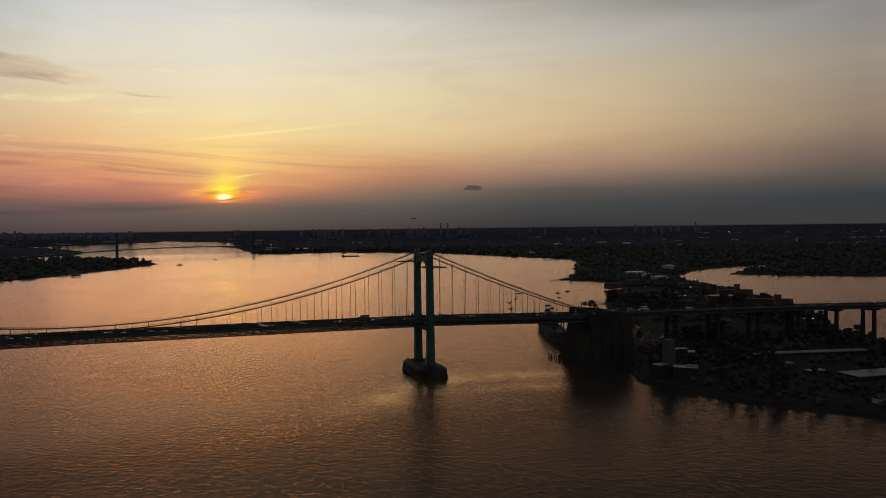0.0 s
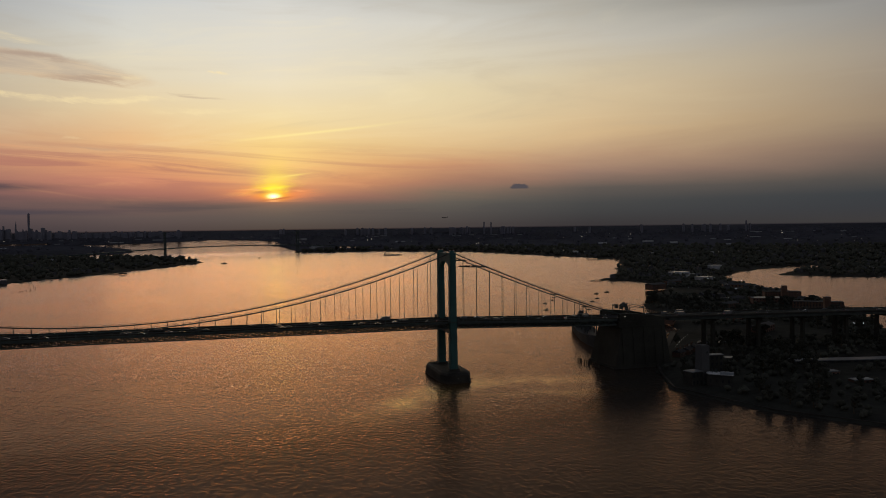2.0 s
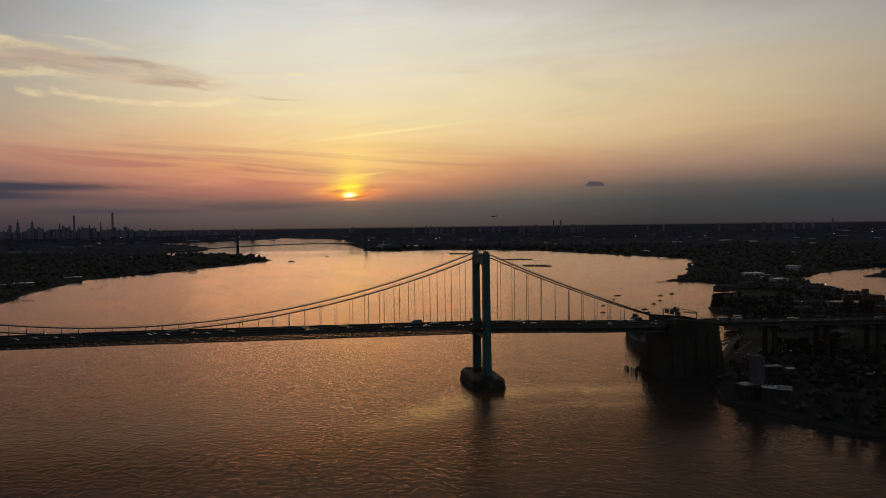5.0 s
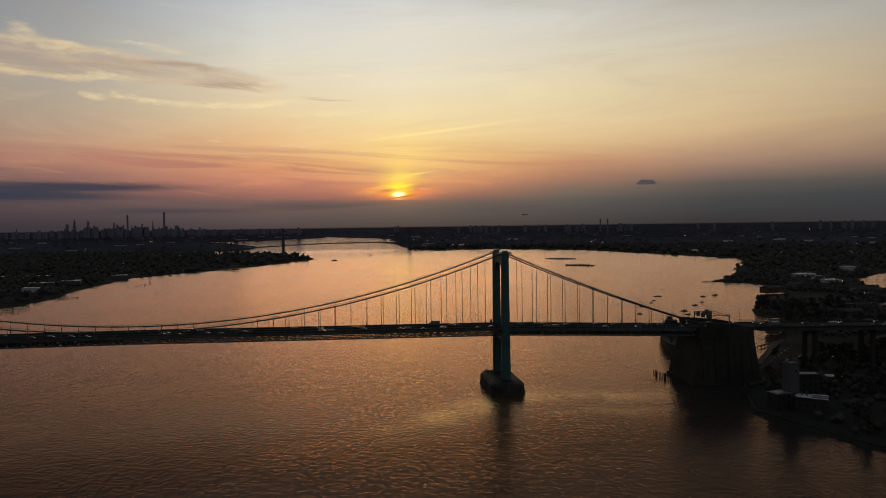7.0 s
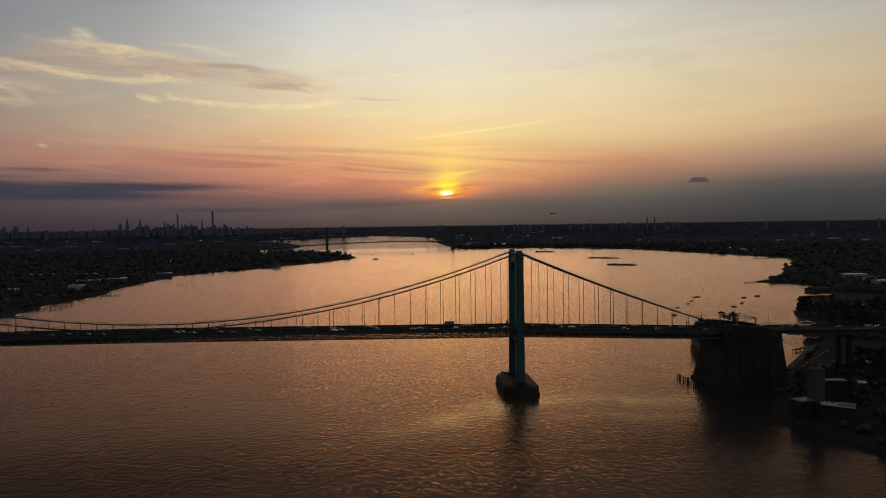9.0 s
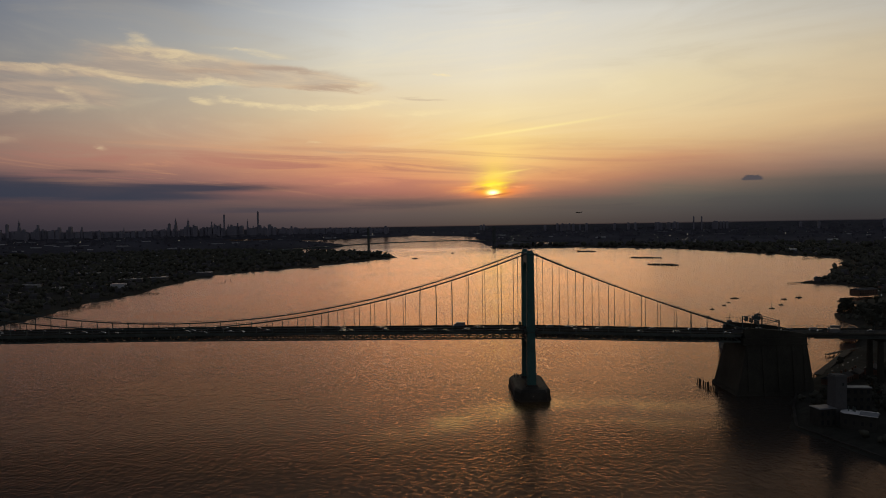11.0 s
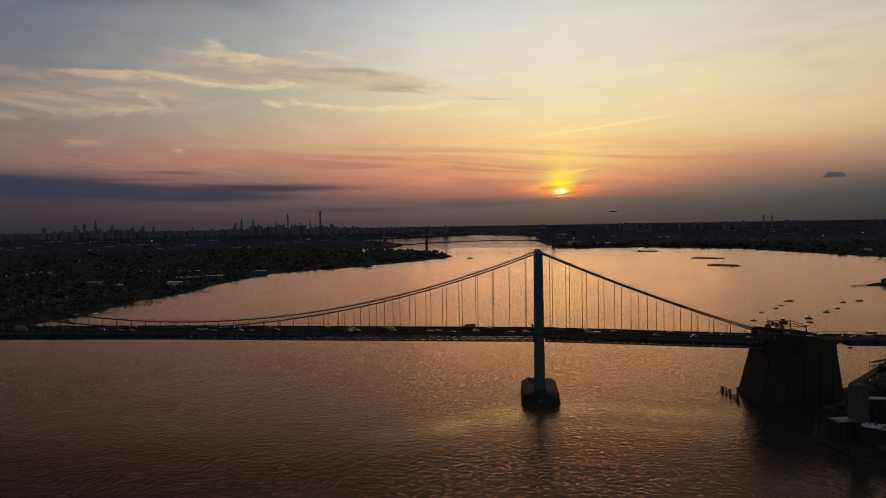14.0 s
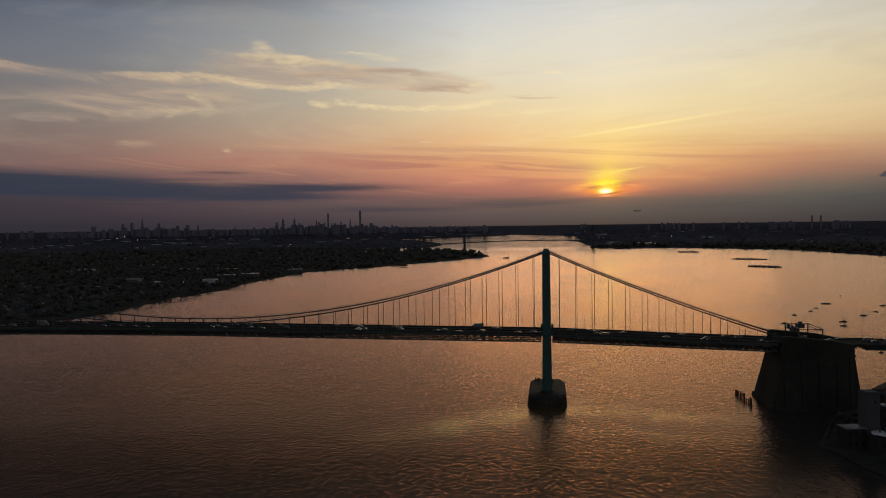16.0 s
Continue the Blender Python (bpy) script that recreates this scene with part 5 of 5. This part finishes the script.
for k, ((x, y), z) in enumerate(zip(spots, SZ)):
    m = pose(x, y, z - 0.2, 0, 0, tr.uniform(0, 360))
    s = tr.uniform(0.7, 1.05) if k > 7 else 1.2
    if k < len(KINDS):
        KINDS[k].matrix_basis = m @ Matrix.Scale(s, 4)
    else:
        copy_thing(KINDS[k % len(KINDS)], pose(0, 0, 0)).matrix_basis = m @ Matrix.Scale(s, 4)
# undergrowth and smaller trees between them
X, Y = tr.uniform(150, 900, 9000), tr.uniform(-335, 900, 9000)
ok = (land(X, Y) > 3) & clear(X, Y)
X, Y = X[ok], Y[ok]
ok = wobble(X, Y, 90, 9) + tr.uniform(-0.7, 0.7, len(X)) > -0.7
X, Y = X[ok][:5600], Y[ok][:5600]
crowns("undergrowth", X, Y, np.full(len(X), 1350.0), 3.0, 2, 33, "dense dark bushes and small trees on the neck")


# ---- buildings on the neck ----
def building(name, x, y, z, wide, deep, high, turn, wall, roof, label, storeys=2, bays=6, gable=0.0, group=""):
    """Walls with rows of windows, eaves, and a flat or pitched roof."""
    ob = thing(name, label, "building", group, pose(x, y, z, 0, 0, turn))
    part("wall", Geo().box(0, 0, -2, wide, deep, high + 2), wall, ob)
    if gable:
        part("roof", Geo().prism([(-deep / 2 - 0.5, 0), (deep / 2 + 0.5, 0), (0, gable)], lambda u, v, w: (w - wide / 2 - 0.5, u, high + v), wide + 1.0), roof, ob)
    else:
        part("roof", Geo().box(0, 0, high, wide + 0.7, deep + 0.7, 0.35).box(0, 0, high + 0.35, wide - 0.6, deep - 0.6, 0.12), roof, ob)
    for s in range(storeys):
        for b in range(bays):
            u = (b + 0.5) / bays * wide - wide / 2
            w = wide / bays * 0.45
            zz = (s + 0.3) * high / storeys
            win = part("window", Geo().box(u, -deep / 2 - 0.04, zz, w, 0.1, high / storeys * 0.48), GLASS, ob)
            part("sill", Geo().box(u, -deep / 2 - 0.12, zz - 0.2, w + 0.3, 0.3, 0.18), DARK_STONE, win)
    return ob


# pale concrete tower by the water with a small window, and the low blocks at its foot
tall = thing("concrete_tower", "pale square concrete tower beside the water", "tower", at=pose(173.5, -112, 3.5, 0, 0, 10))
part("shaft", Geo().box(0, 0, -3, 7.8, 7.4, 32.2, taper=0.96), PALE_CONCRETE, tall)
part("cap", Geo().box(0, 0, 29.2, 8.0, 7.6, 0.6).box(0, 0, 29.8, 6.6, 6.2, 0.5), PALE_CONCRETE, tall)
part("window", Geo().box(1.2, -3.56, 24, 0.9, 0.2, 1.6), GLASS, tall)
part("door", Geo().box(-1.5, -3.68, 0, 1.2, 0.2, 2.1), DARK_STEEL, tall)
building("boat_shed", 164.5, -113, 3.0, 11, 9, 11.0, 10, DARK_STONE, PALE_ROOF, "low flat-roofed shed beside the concrete tower", 2, 3)
building("rear_block", 192, -100, 3.5, 15, 6, 19.5, -8, DARK_STONE, PALE_ROOF, "narrow stone block with a pale roof behind the concrete tower", 4, 4)
pavilion = thing("pavilion", "stone waterfront hall with a white faceted roof end", "building", at=pose(180, -124.5, 3.0, 0, 0, -38))
part("wall", Geo().box(0, 0, -3, 19, 9.4, 12.6), DARK_STONE, pavilion)
part("eaves", Geo().box(0, 0, 9.6, 20.2, 10.4, 0.5), DARK_STONE, pavilion)
for u in (-6.5, -2.2, 2.2, 6.5):
    part("window", Geo().box(u, -4.76, 4.0, 1.3, 0.16, 2.4), GLASS, pavilion)
part("roof", Geo().loft([[(x * k - 4.2, y * k, z) for x, y in ((-5.6, -1.6), (-3.6, -4.9), (4.6, -5.0), (4.6, 5.0), (-3.6, 4.9), (-5.6, 1.6))] for k, z in ((1.0, 10.1), (0.98, 10.5), (0.35, 10.9))]), WHITE_METAL, pavilion, "white faceted metal roof end")
part("rear_roof", Geo().prism([(-5.1, 10.1), (5.1, 10.1), (0, 11.6)], lambda u, v, w: (0.6 + w, u, v), 9.4), PALE_ROOF, pavilion, "blue-grey ridged roof")
part("ridge_cap", Geo().beam((0.5, 0, 11.7), (10.1, 0, 11.7), 0.5, 0.3), WHITE_METAL, pavilion)
part("gutter", Geo().beam((0.5, -5.2, 10.2), (10.2, -5.2, 10.2), 0.35, 0.35), WHITE_METAL, pavilion)
for u, v in ((-5.5, -1.2), (-3.4, 0.6), (-2.2, -1.0)):
    part("roof_vent", Geo().tube([(u, v, 10.8), (u, v, 13.6)], 0.4, 7), DARK_STEEL, pavilion)
building("barracks", 345, -92, 3.5, 115, 12, 5.0, -13.3, DARK_STONE, PALE_ROOF, "long two-storey stone barracks with a pale roof", 2, 16)
building("fort_wing", 347, -188, 3.5, 116, 22, 4.8, -5, DARK_STONE, PALE_ROOF, "long stone fort wing with a broad pale roof", 2, 18)
building("workshop", 284, -124, 3.5, 14, 8, 4.5, -10, BRICKS, PALE_ROOF, "small brick workshop with a pale flat roof", 1, 4)
building("workshop", 284, -156, 3.5, 16, 8, 4.0, -10, BRICKS, PALE_ROOF, "small brick workshop with a pale flat roof", 1, 4)
building("annex", 246, -44, 3.5, 22, 9, 4.5, -24, BRICKS, PALE_ROOF, "narrow brick annex with a pale roof", 1, 5)
building("cottage", 247, -244, 3.0, 9, 7, 4.2, 8, WHITE, ROOF, "small white gabled cottage near the sea wall", 1, 3, 3.0)
building("sports_hall", 612, 330, 6, 44, 26, 8, -26, BRICKS, PALE_ROOF, "large brick sports hall with a pale sloping roof", 2, 10)
building("dormitory", 690, 385, 5, 56, 16, 11, -26, BRICKS, ROOF, "four-storey brick dormitory with a dark flat roof", 4, 14)
building("dormitory", 640, 258, 5, 66, 16, 8.5, -34, BRICKS, ROOF, "four-storey brick dormitory with a dark flat roof", 4, 16)
for x, y, h in ((676, 364, 9), (612, 212, 7)):
    ob = thing("lift_house", "dark brick lift tower above the dormitory roof", "tower", at=pose(x, y, 4, 0, 0, -28))
    part("shaft", Geo().box(0, 0, 0, 8, 7, 14 + h), BRICKS, ob)
    part("coping", Geo().box(0, 0, 14 + h, 8.6, 7.6, 0.5), STONE, ob)
for x, y, w_, d_, h_, t_ in ((400, 90, 46, 14, 8, 30), (360, 210, 30, 14, 7, 50), (450, 190, 50, 16, 9, 30), (520, 300, 34, 14, 8, 20), (420, -120, 40, 16, 8, -12), (620, 640, 40, 18, 8, 20),
                             (740, 560, 46, 18, 9, -30), (700, 700, 36, 16, 8, 15)):
    building("campus_block", x, y, 4, w_, d_, h_, t_, BRICKS, ROOF, "dark brick campus block among trees", 2, 7, 2.6, "campus blocks")

# low houses with chimneys on the shore behind the anchorage
for x, y, w_, d_, h_, t_ in ((226, -6, 12, 8, 5, 30), (240, 2, 14, 8, 5.5, 40), (256, 16, 16, 9, 5, 48), (278, 30, 18, 9, 5.5, 50)):
    ob = building("waterfront_house", x, y, 3.2, w_, d_, h_, t_, BRICKS, ROOF, "low dark brick waterfront house with chimneys", 1, 4, 2.2, "waterfront houses")
    for u in (-0.25, 0.3):
        part("chimney", Geo().box(u * w_, 0.6, h_ + 0.8, 1.1, 1.1, 3.0).box(u * w_, 0.6, h_ + 3.8, 1.4, 1.4, 0.3), BRICKS, ob)

# playing field, waterfront road, sea wall
field = tagged(new("playing_field", Geo().box(575, 500, 6.2, 110, 75, 0.4, radians(35)).mesh("playing_field", GROUND)), "flat mown playing field behind the trees", "field", kind="structure")
wall = thing("sea_wall", "low dark stone sea wall along the shore", "sea wall")
shore = [(208, 12), (170, -60), (149, -108), (156, -136), (171, -189), (206, -236), (227, -264), (300, -330)]
for (ax, ay), (bx, by) in zip(shore[:-1], shore[1:]):
    n_ = int(math.hypot(bx - ax, by - ay) / 6)
    for i in range(n_):
        u0, u1 = i / n_, (i + 0.96) / n_
        part("stone_course", Geo().beam((ax + (bx - ax) * u0 + 2, ay + (by - ay) * u0, 0.7 + rng.uniform(-0.1, 0.1)), (ax + (bx - ax) * u1 + 2, ay + (by - ay) * u1, 0.7 + rng.uniform(-0.1, 0.1)),
                                        1.4 + rng.uniform(0, 0.5), 2.4), GRANITE, wall)
road_ob = tagged(new("road", Geo().beam((212, -56, 4.6), (330, -150, 6.0), 7, 0.3).beam((330, -150, 6.0), (470, -180, 6.4), 7, 0.3).mesh("road", ASPHALT)), "narrow asphalt waterfront road", "road", kind="structure")

# pier behind the anchorage with its ship
quay = thing("ship_pier", "long dark concrete ship pier behind the anchorage", "pier")
part("deck", Geo().beam((236, 34, 2.6), (318, 138, 2.6), 6, 0.8), TIMBER, quay)
for i in range(14):
    u = i / 13
    for s in (-5, 5):
        part("pile", Geo().tube([(236 + 82 * u + s * 0.4, 34 + 104 * u - s * 0.32, -3), (236 + 82 * u + s * 0.4, 34 + 104 * u - s * 0.32, 2.4)], 0.5, 7), TIMBER, quay)
ship = thing("training_ship", "large grey training ship moored behind the anchorage", "ship", at=pose(214, 156, 0, 0, 0, 250))
rings = []
for u, w_, top in ((-75, 0.55, 10), (-60, 0.9, 9.6), (-20, 1.0, 9.2), (25, 1.0, 9.4), (55, 0.66, 11), (70, 0.25, 12.6), (78, 0.03, 13.4)):
    hw = 11.0 * w_
    rings.append([(u, -hw * 0.8, -2), (u, hw * 0.8, -2), (u + (top - 9) * 0.8, hw, top), (u + (top - 9) * 0.8, -hw, top)])
part("hull", Geo().loft(rings), HULL, ship)
part("superstructure", Geo().box(-28, 0, 9, 30, 18, 6).box(-26, 0, 15, 22, 16, 3.2).box(-24, 0, 18.2, 16, 14, 3.2).box(-22, 0, 21.4, 9, 12, 2.8), HULL, ship)
part("funnel", Geo().box(-38, 0, 15, 7, 6, 11, taper=0.85), HULL, ship)
part("mast", Geo().tube([(-20, 0, 24), (-20, 0, 36)], 0.5, 7, 0.2).beam((-20, -4, 31), (-20, 4, 31), 0.3, 0.3), DARK_STEEL, ship)
for u in (5, 32, 48):
    part("kingpost", Geo().tube([(u, -5, 9), (u, -5, 24)], 0.7, 7).tube([(u, 5, 9), (u, 5, 24)], 0.7, 7).beam((u, -5, 23.4), (u, 5, 23.4), 0.9, 0.9), HULL, ship)
    part("cargo_boom", Geo().tube([(u, -5, 11), (u + 11, -3, 20)], 0.35, 6), HULL, ship)
for u, v in ((-30, -9.4), (-18, -9.4)):
    part("lifeboat", Geo().loft([[(u + a_, v - q, 12.4), (u + a_, v + q, 12.4), (u + a_, v + q * 0.8, 14), (u + a_, v - q * 0.8, 14)] for a_, q in ((-4, 0.2), (-2, 1.2), (2, 1.2), (4, 0.2))]), WHITE, ship)

# ---- on the bridge: sign gantry, lamps, cars ----
gantry = thing("sign_gantry", "steel sign gantry spanning the roadway", "sign gantry")
gz = road(176)
for x in (168, 183):
    for s in (-1, 1):
        part("post", Geo().box(x, s * 14.6, gz, 0.7, 0.7, 10.6), DARK_STEEL, gantry)
    part("truss", Geo().beam((x, -14.8, gz + 10.4), (x, 14.8, gz + 10.4), 0.4, 0.4).beam((x, -14.8, gz + 8.8), (x, 14.8, gz + 8.8), 0.4, 0.4), DARK_STEEL, gantry)
for s in (-1, 1):
    part("side_beam", Geo().beam((168, s * 14.6, gz + 10.2), (183, s * 14.6, gz + 10.2), 0.4, 0.4).beam((168, s * 14.6, gz + 7.2), (183, s * 14.6, gz + 10.2), 0.25, 0.25), DARK_STEEL, gantry)
for y in (-9, 0, 9):
    part("sign_panel", Geo().box(168.4, y, gz + 7.2, 0.25, 6.4, 3.6), DARK_STEEL, gantry, "dark back of a road sign panel")
part("equipment_cabin", Geo().box(176, 9, gz + 8.0, 5, 4, 3.0).box(176, 9, gz + 11.0, 2.4, 2, 1.4), DARK_STEEL, gantry)

LP = Geo().tube([(0, 0, 0), (0, 0, 8.4)], 0.11, 6, 0.07).tube([(0, 0, 8.3), (0.0, 1.0, 8.9), (0, 2.4, 9.0)], 0.06, 5)
lamp_proto = thing("street_lamp", "slim dark roadway lamp post on the bridge parapet", "street lamp", "bridge lamps")
part("post", LP, DARK_STEEL, lamp_proto)
part("head", Geo().box(0, 2.6, 8.9, 0.35, 0.9, 0.16), HULL, lamp_proto)
first = True
for i in range(26):
    x = -470 + i * 45.2
    for s in (-1, 1):
        m = pose(x, bend(x) + s * 14.2, road(x) + 0.9, 0, 0, 0 if s < 0 else 180)
        if first:
            lamp_proto.matrix_basis, first = m, False
        else:
            copy_thing(lamp_proto, m)


def car_kind(kind):
    """A car or van or lorry, built once: body, glasshouse, wheels, lights."""
    ob = thing({"car": "car", "van": "van", "lorry": "lorry"}[kind], {"car": "saloon car with shining windscreen driving over the bridge", "van": "tall panel van driving over the bridge",
               "lorry": "box lorry driving over the bridge"}[kind], kind, "traffic on the bridge")
    if kind == "car":
        prof = [(-2.25, 0.35), (2.25, 0.35), (2.3, 0.72), (1.25, 0.92), (0.55, 1.42), (-0.95, 1.45), (-1.75, 0.98), (-2.28, 0.9)]
        part("body", Geo().prism(prof, lambda u, v, w: (u, w - 0.88, v), 1.76), CARPAINT, ob)
        part("windscreen", Geo().add([(1.24, -0.78, 0.95), (1.24, 0.78, 0.95), (0.6, 0.7, 1.42), (0.6, -0.7, 1.42), (1.20, -0.78, 0.9), (1.20, 0.78, 0.9), (0.55, 0.7, 1.36), (0.55, -0.7, 1.36)],
                                     [(0, 1, 2, 3), (7, 6, 5, 4), (0, 4, 5, 1), (1, 5, 6, 2), (2, 6, 7, 3), (3, 7, 4, 0)]), GLASS, ob)
        part("side_glass", Geo().box(-0.25, 0, 0.98, 1.5, 1.8, 0.36, taper=0.98), GLASS, ob)
        wb, top, front_ = (1.4, -1.4), 0.72, 2.31
    else:
        L_, H_ = (5.4, 2.4) if kind == "van" else (9.0, 3.6)
        part("body", Geo().box(-L_ * 0.1, 0, 0.5, L_ * 0.8, 2.2, H_ - 0.5), CARPAINT, ob)
        part("cab", Geo().prism([(L_ * 0.3, 0.45), (L_ * 0.5, 0.45), (L_ * 0.5, 1.3), (L_ * 0.44, 2.2), (L_ * 0.3, 2.3)], lambda u, v, w: (u, w - 1.05, v), 2.1), CARPAINT, ob)
        part("windscreen", Geo().beam((L_ * 0.495, 0, 1.35), (L_ * 0.445, 0, 2.15), 1.8, 0.06), GLASS, ob)
        wb, top, front_ = (L_ * 0.34, -L_ * 0.34), 0.9, L_ * 0.5 + 0.02
    for u in wb:
        for s in (-1, 1):
            w_ = part("wheel", Geo().tube([(u, s * 0.92 - 0.12, 0.33), (u, s * 0.92 + 0.12, 0.33)], 0.33, 10), TYRE, ob)
            part("hub", Geo().tube([(u, s * 1.05 - 0.02, 0.33), (u, s * 1.05 + 0.02, 0.33)], 0.17, 8), HULL, w_)
    for s in (-1, 1):
        part("headlight", Geo().box(front_, s * 0.62, top - 0.12, 0.06, 0.36, 0.16), HEAD, ob)
        part("tail_light", Geo().box(-front_ if kind == "car" else -front_ - 0.0 + 0.0, s * 0.66, top, 0.06, 0.3, 0.14), TAIL, ob)
    return ob


fleet = {k: car_kind(k) for k in ("car", "van", "lorry")}
used = set()
cr = random.Random(9)
for lane, y in enumerate((-11.6, -8.2, -4.8, 4.8, 8.2, 11.6)):
    x = -470 + cr.uniform(0, 30)
    while x < 640:
        kind = cr.choices(("car", "van", "lorry"), (12, 2, 1))[0]
        slope = math.degrees(math.atan2(road(x + 3) - road(x - 3), 6))
        back_ = 180 if lane > 2 else 0
        m = Matrix.Translation((x, bend(x) + y, road(x) + 0.02)) @ pose(0, 0, 0, 0, slope if back_ else -slope, back_)
        if kind in used:
            copy_thing(fleet[kind], m)
        else:
            used.add(kind)
            fleet[kind].matrix_basis = m
        x += cr.uniform(26, 95)

# lit lamps on the neck
post = thing("street_lamp", "lit lamp post on the neck", "street lamp", "lit lamps on the neck")
part("post", Geo().tube([(0, 0, -4), (0, 0, 9)], 0.12, 6), DARK_STEEL, post)
part("lantern", Geo().box(0, 0, 9, 0.5, 0.5, 0.4), COOL, post)
spots2 = [(617, 594), (582, 528), (778, 692), (799, 700), (712, 547), (677, 481), (806, 625), (786, 585), (613, 526), (482, 68), (488, 60), (497, 56), (506, 52), (640, 420), (560, 350)]
for k, (x, y) in enumerate(spots2):
    m = pose(x, y, 5, 0, 0, 0)
    if k == 0:
        post.matrix_basis = m
    else:
        copy_thing(post, m)
low_post = thing("bollard_lamp", "low lit lamp along the ship pier", "lamp", "pier lamps")
part("post", Geo().tube([(0, 0, 0), (0, 0, 3.0)], 0.1, 6), DARK_STEEL, low_post)
part("lantern", Geo().box(0, 0, 3.0, 0.4, 0.4, 0.35), DIM, low_post)
for k in range(7):
    u = k / 6
    m = pose(246 + 60 * u, 30 + 64 * u, float(ground_height(np.array([246 + 60 * u]), np.array([30 + 64 * u]))[0]) - 0.1)
    if k == 0:
        low_post.matrix_basis = m
    else:
        copy_thing(low_post, m)
# parked cars in a row behind the pier
for k in range(12):
    copy_thing(fleet["car"], pose(300 + k * 3.6, 38 + k * 1.9, 4.6, 0, 0, 298))
for ob in bpy.data.objects:
    if ob.parent is None and 0 < ob.location.z < 8 and ob.get("category") == "car" and ob.location.x > 295:
        ob.location.z = float(ground_height(np.array([ob.location.x]), np.array([ob.location.y]))[0])
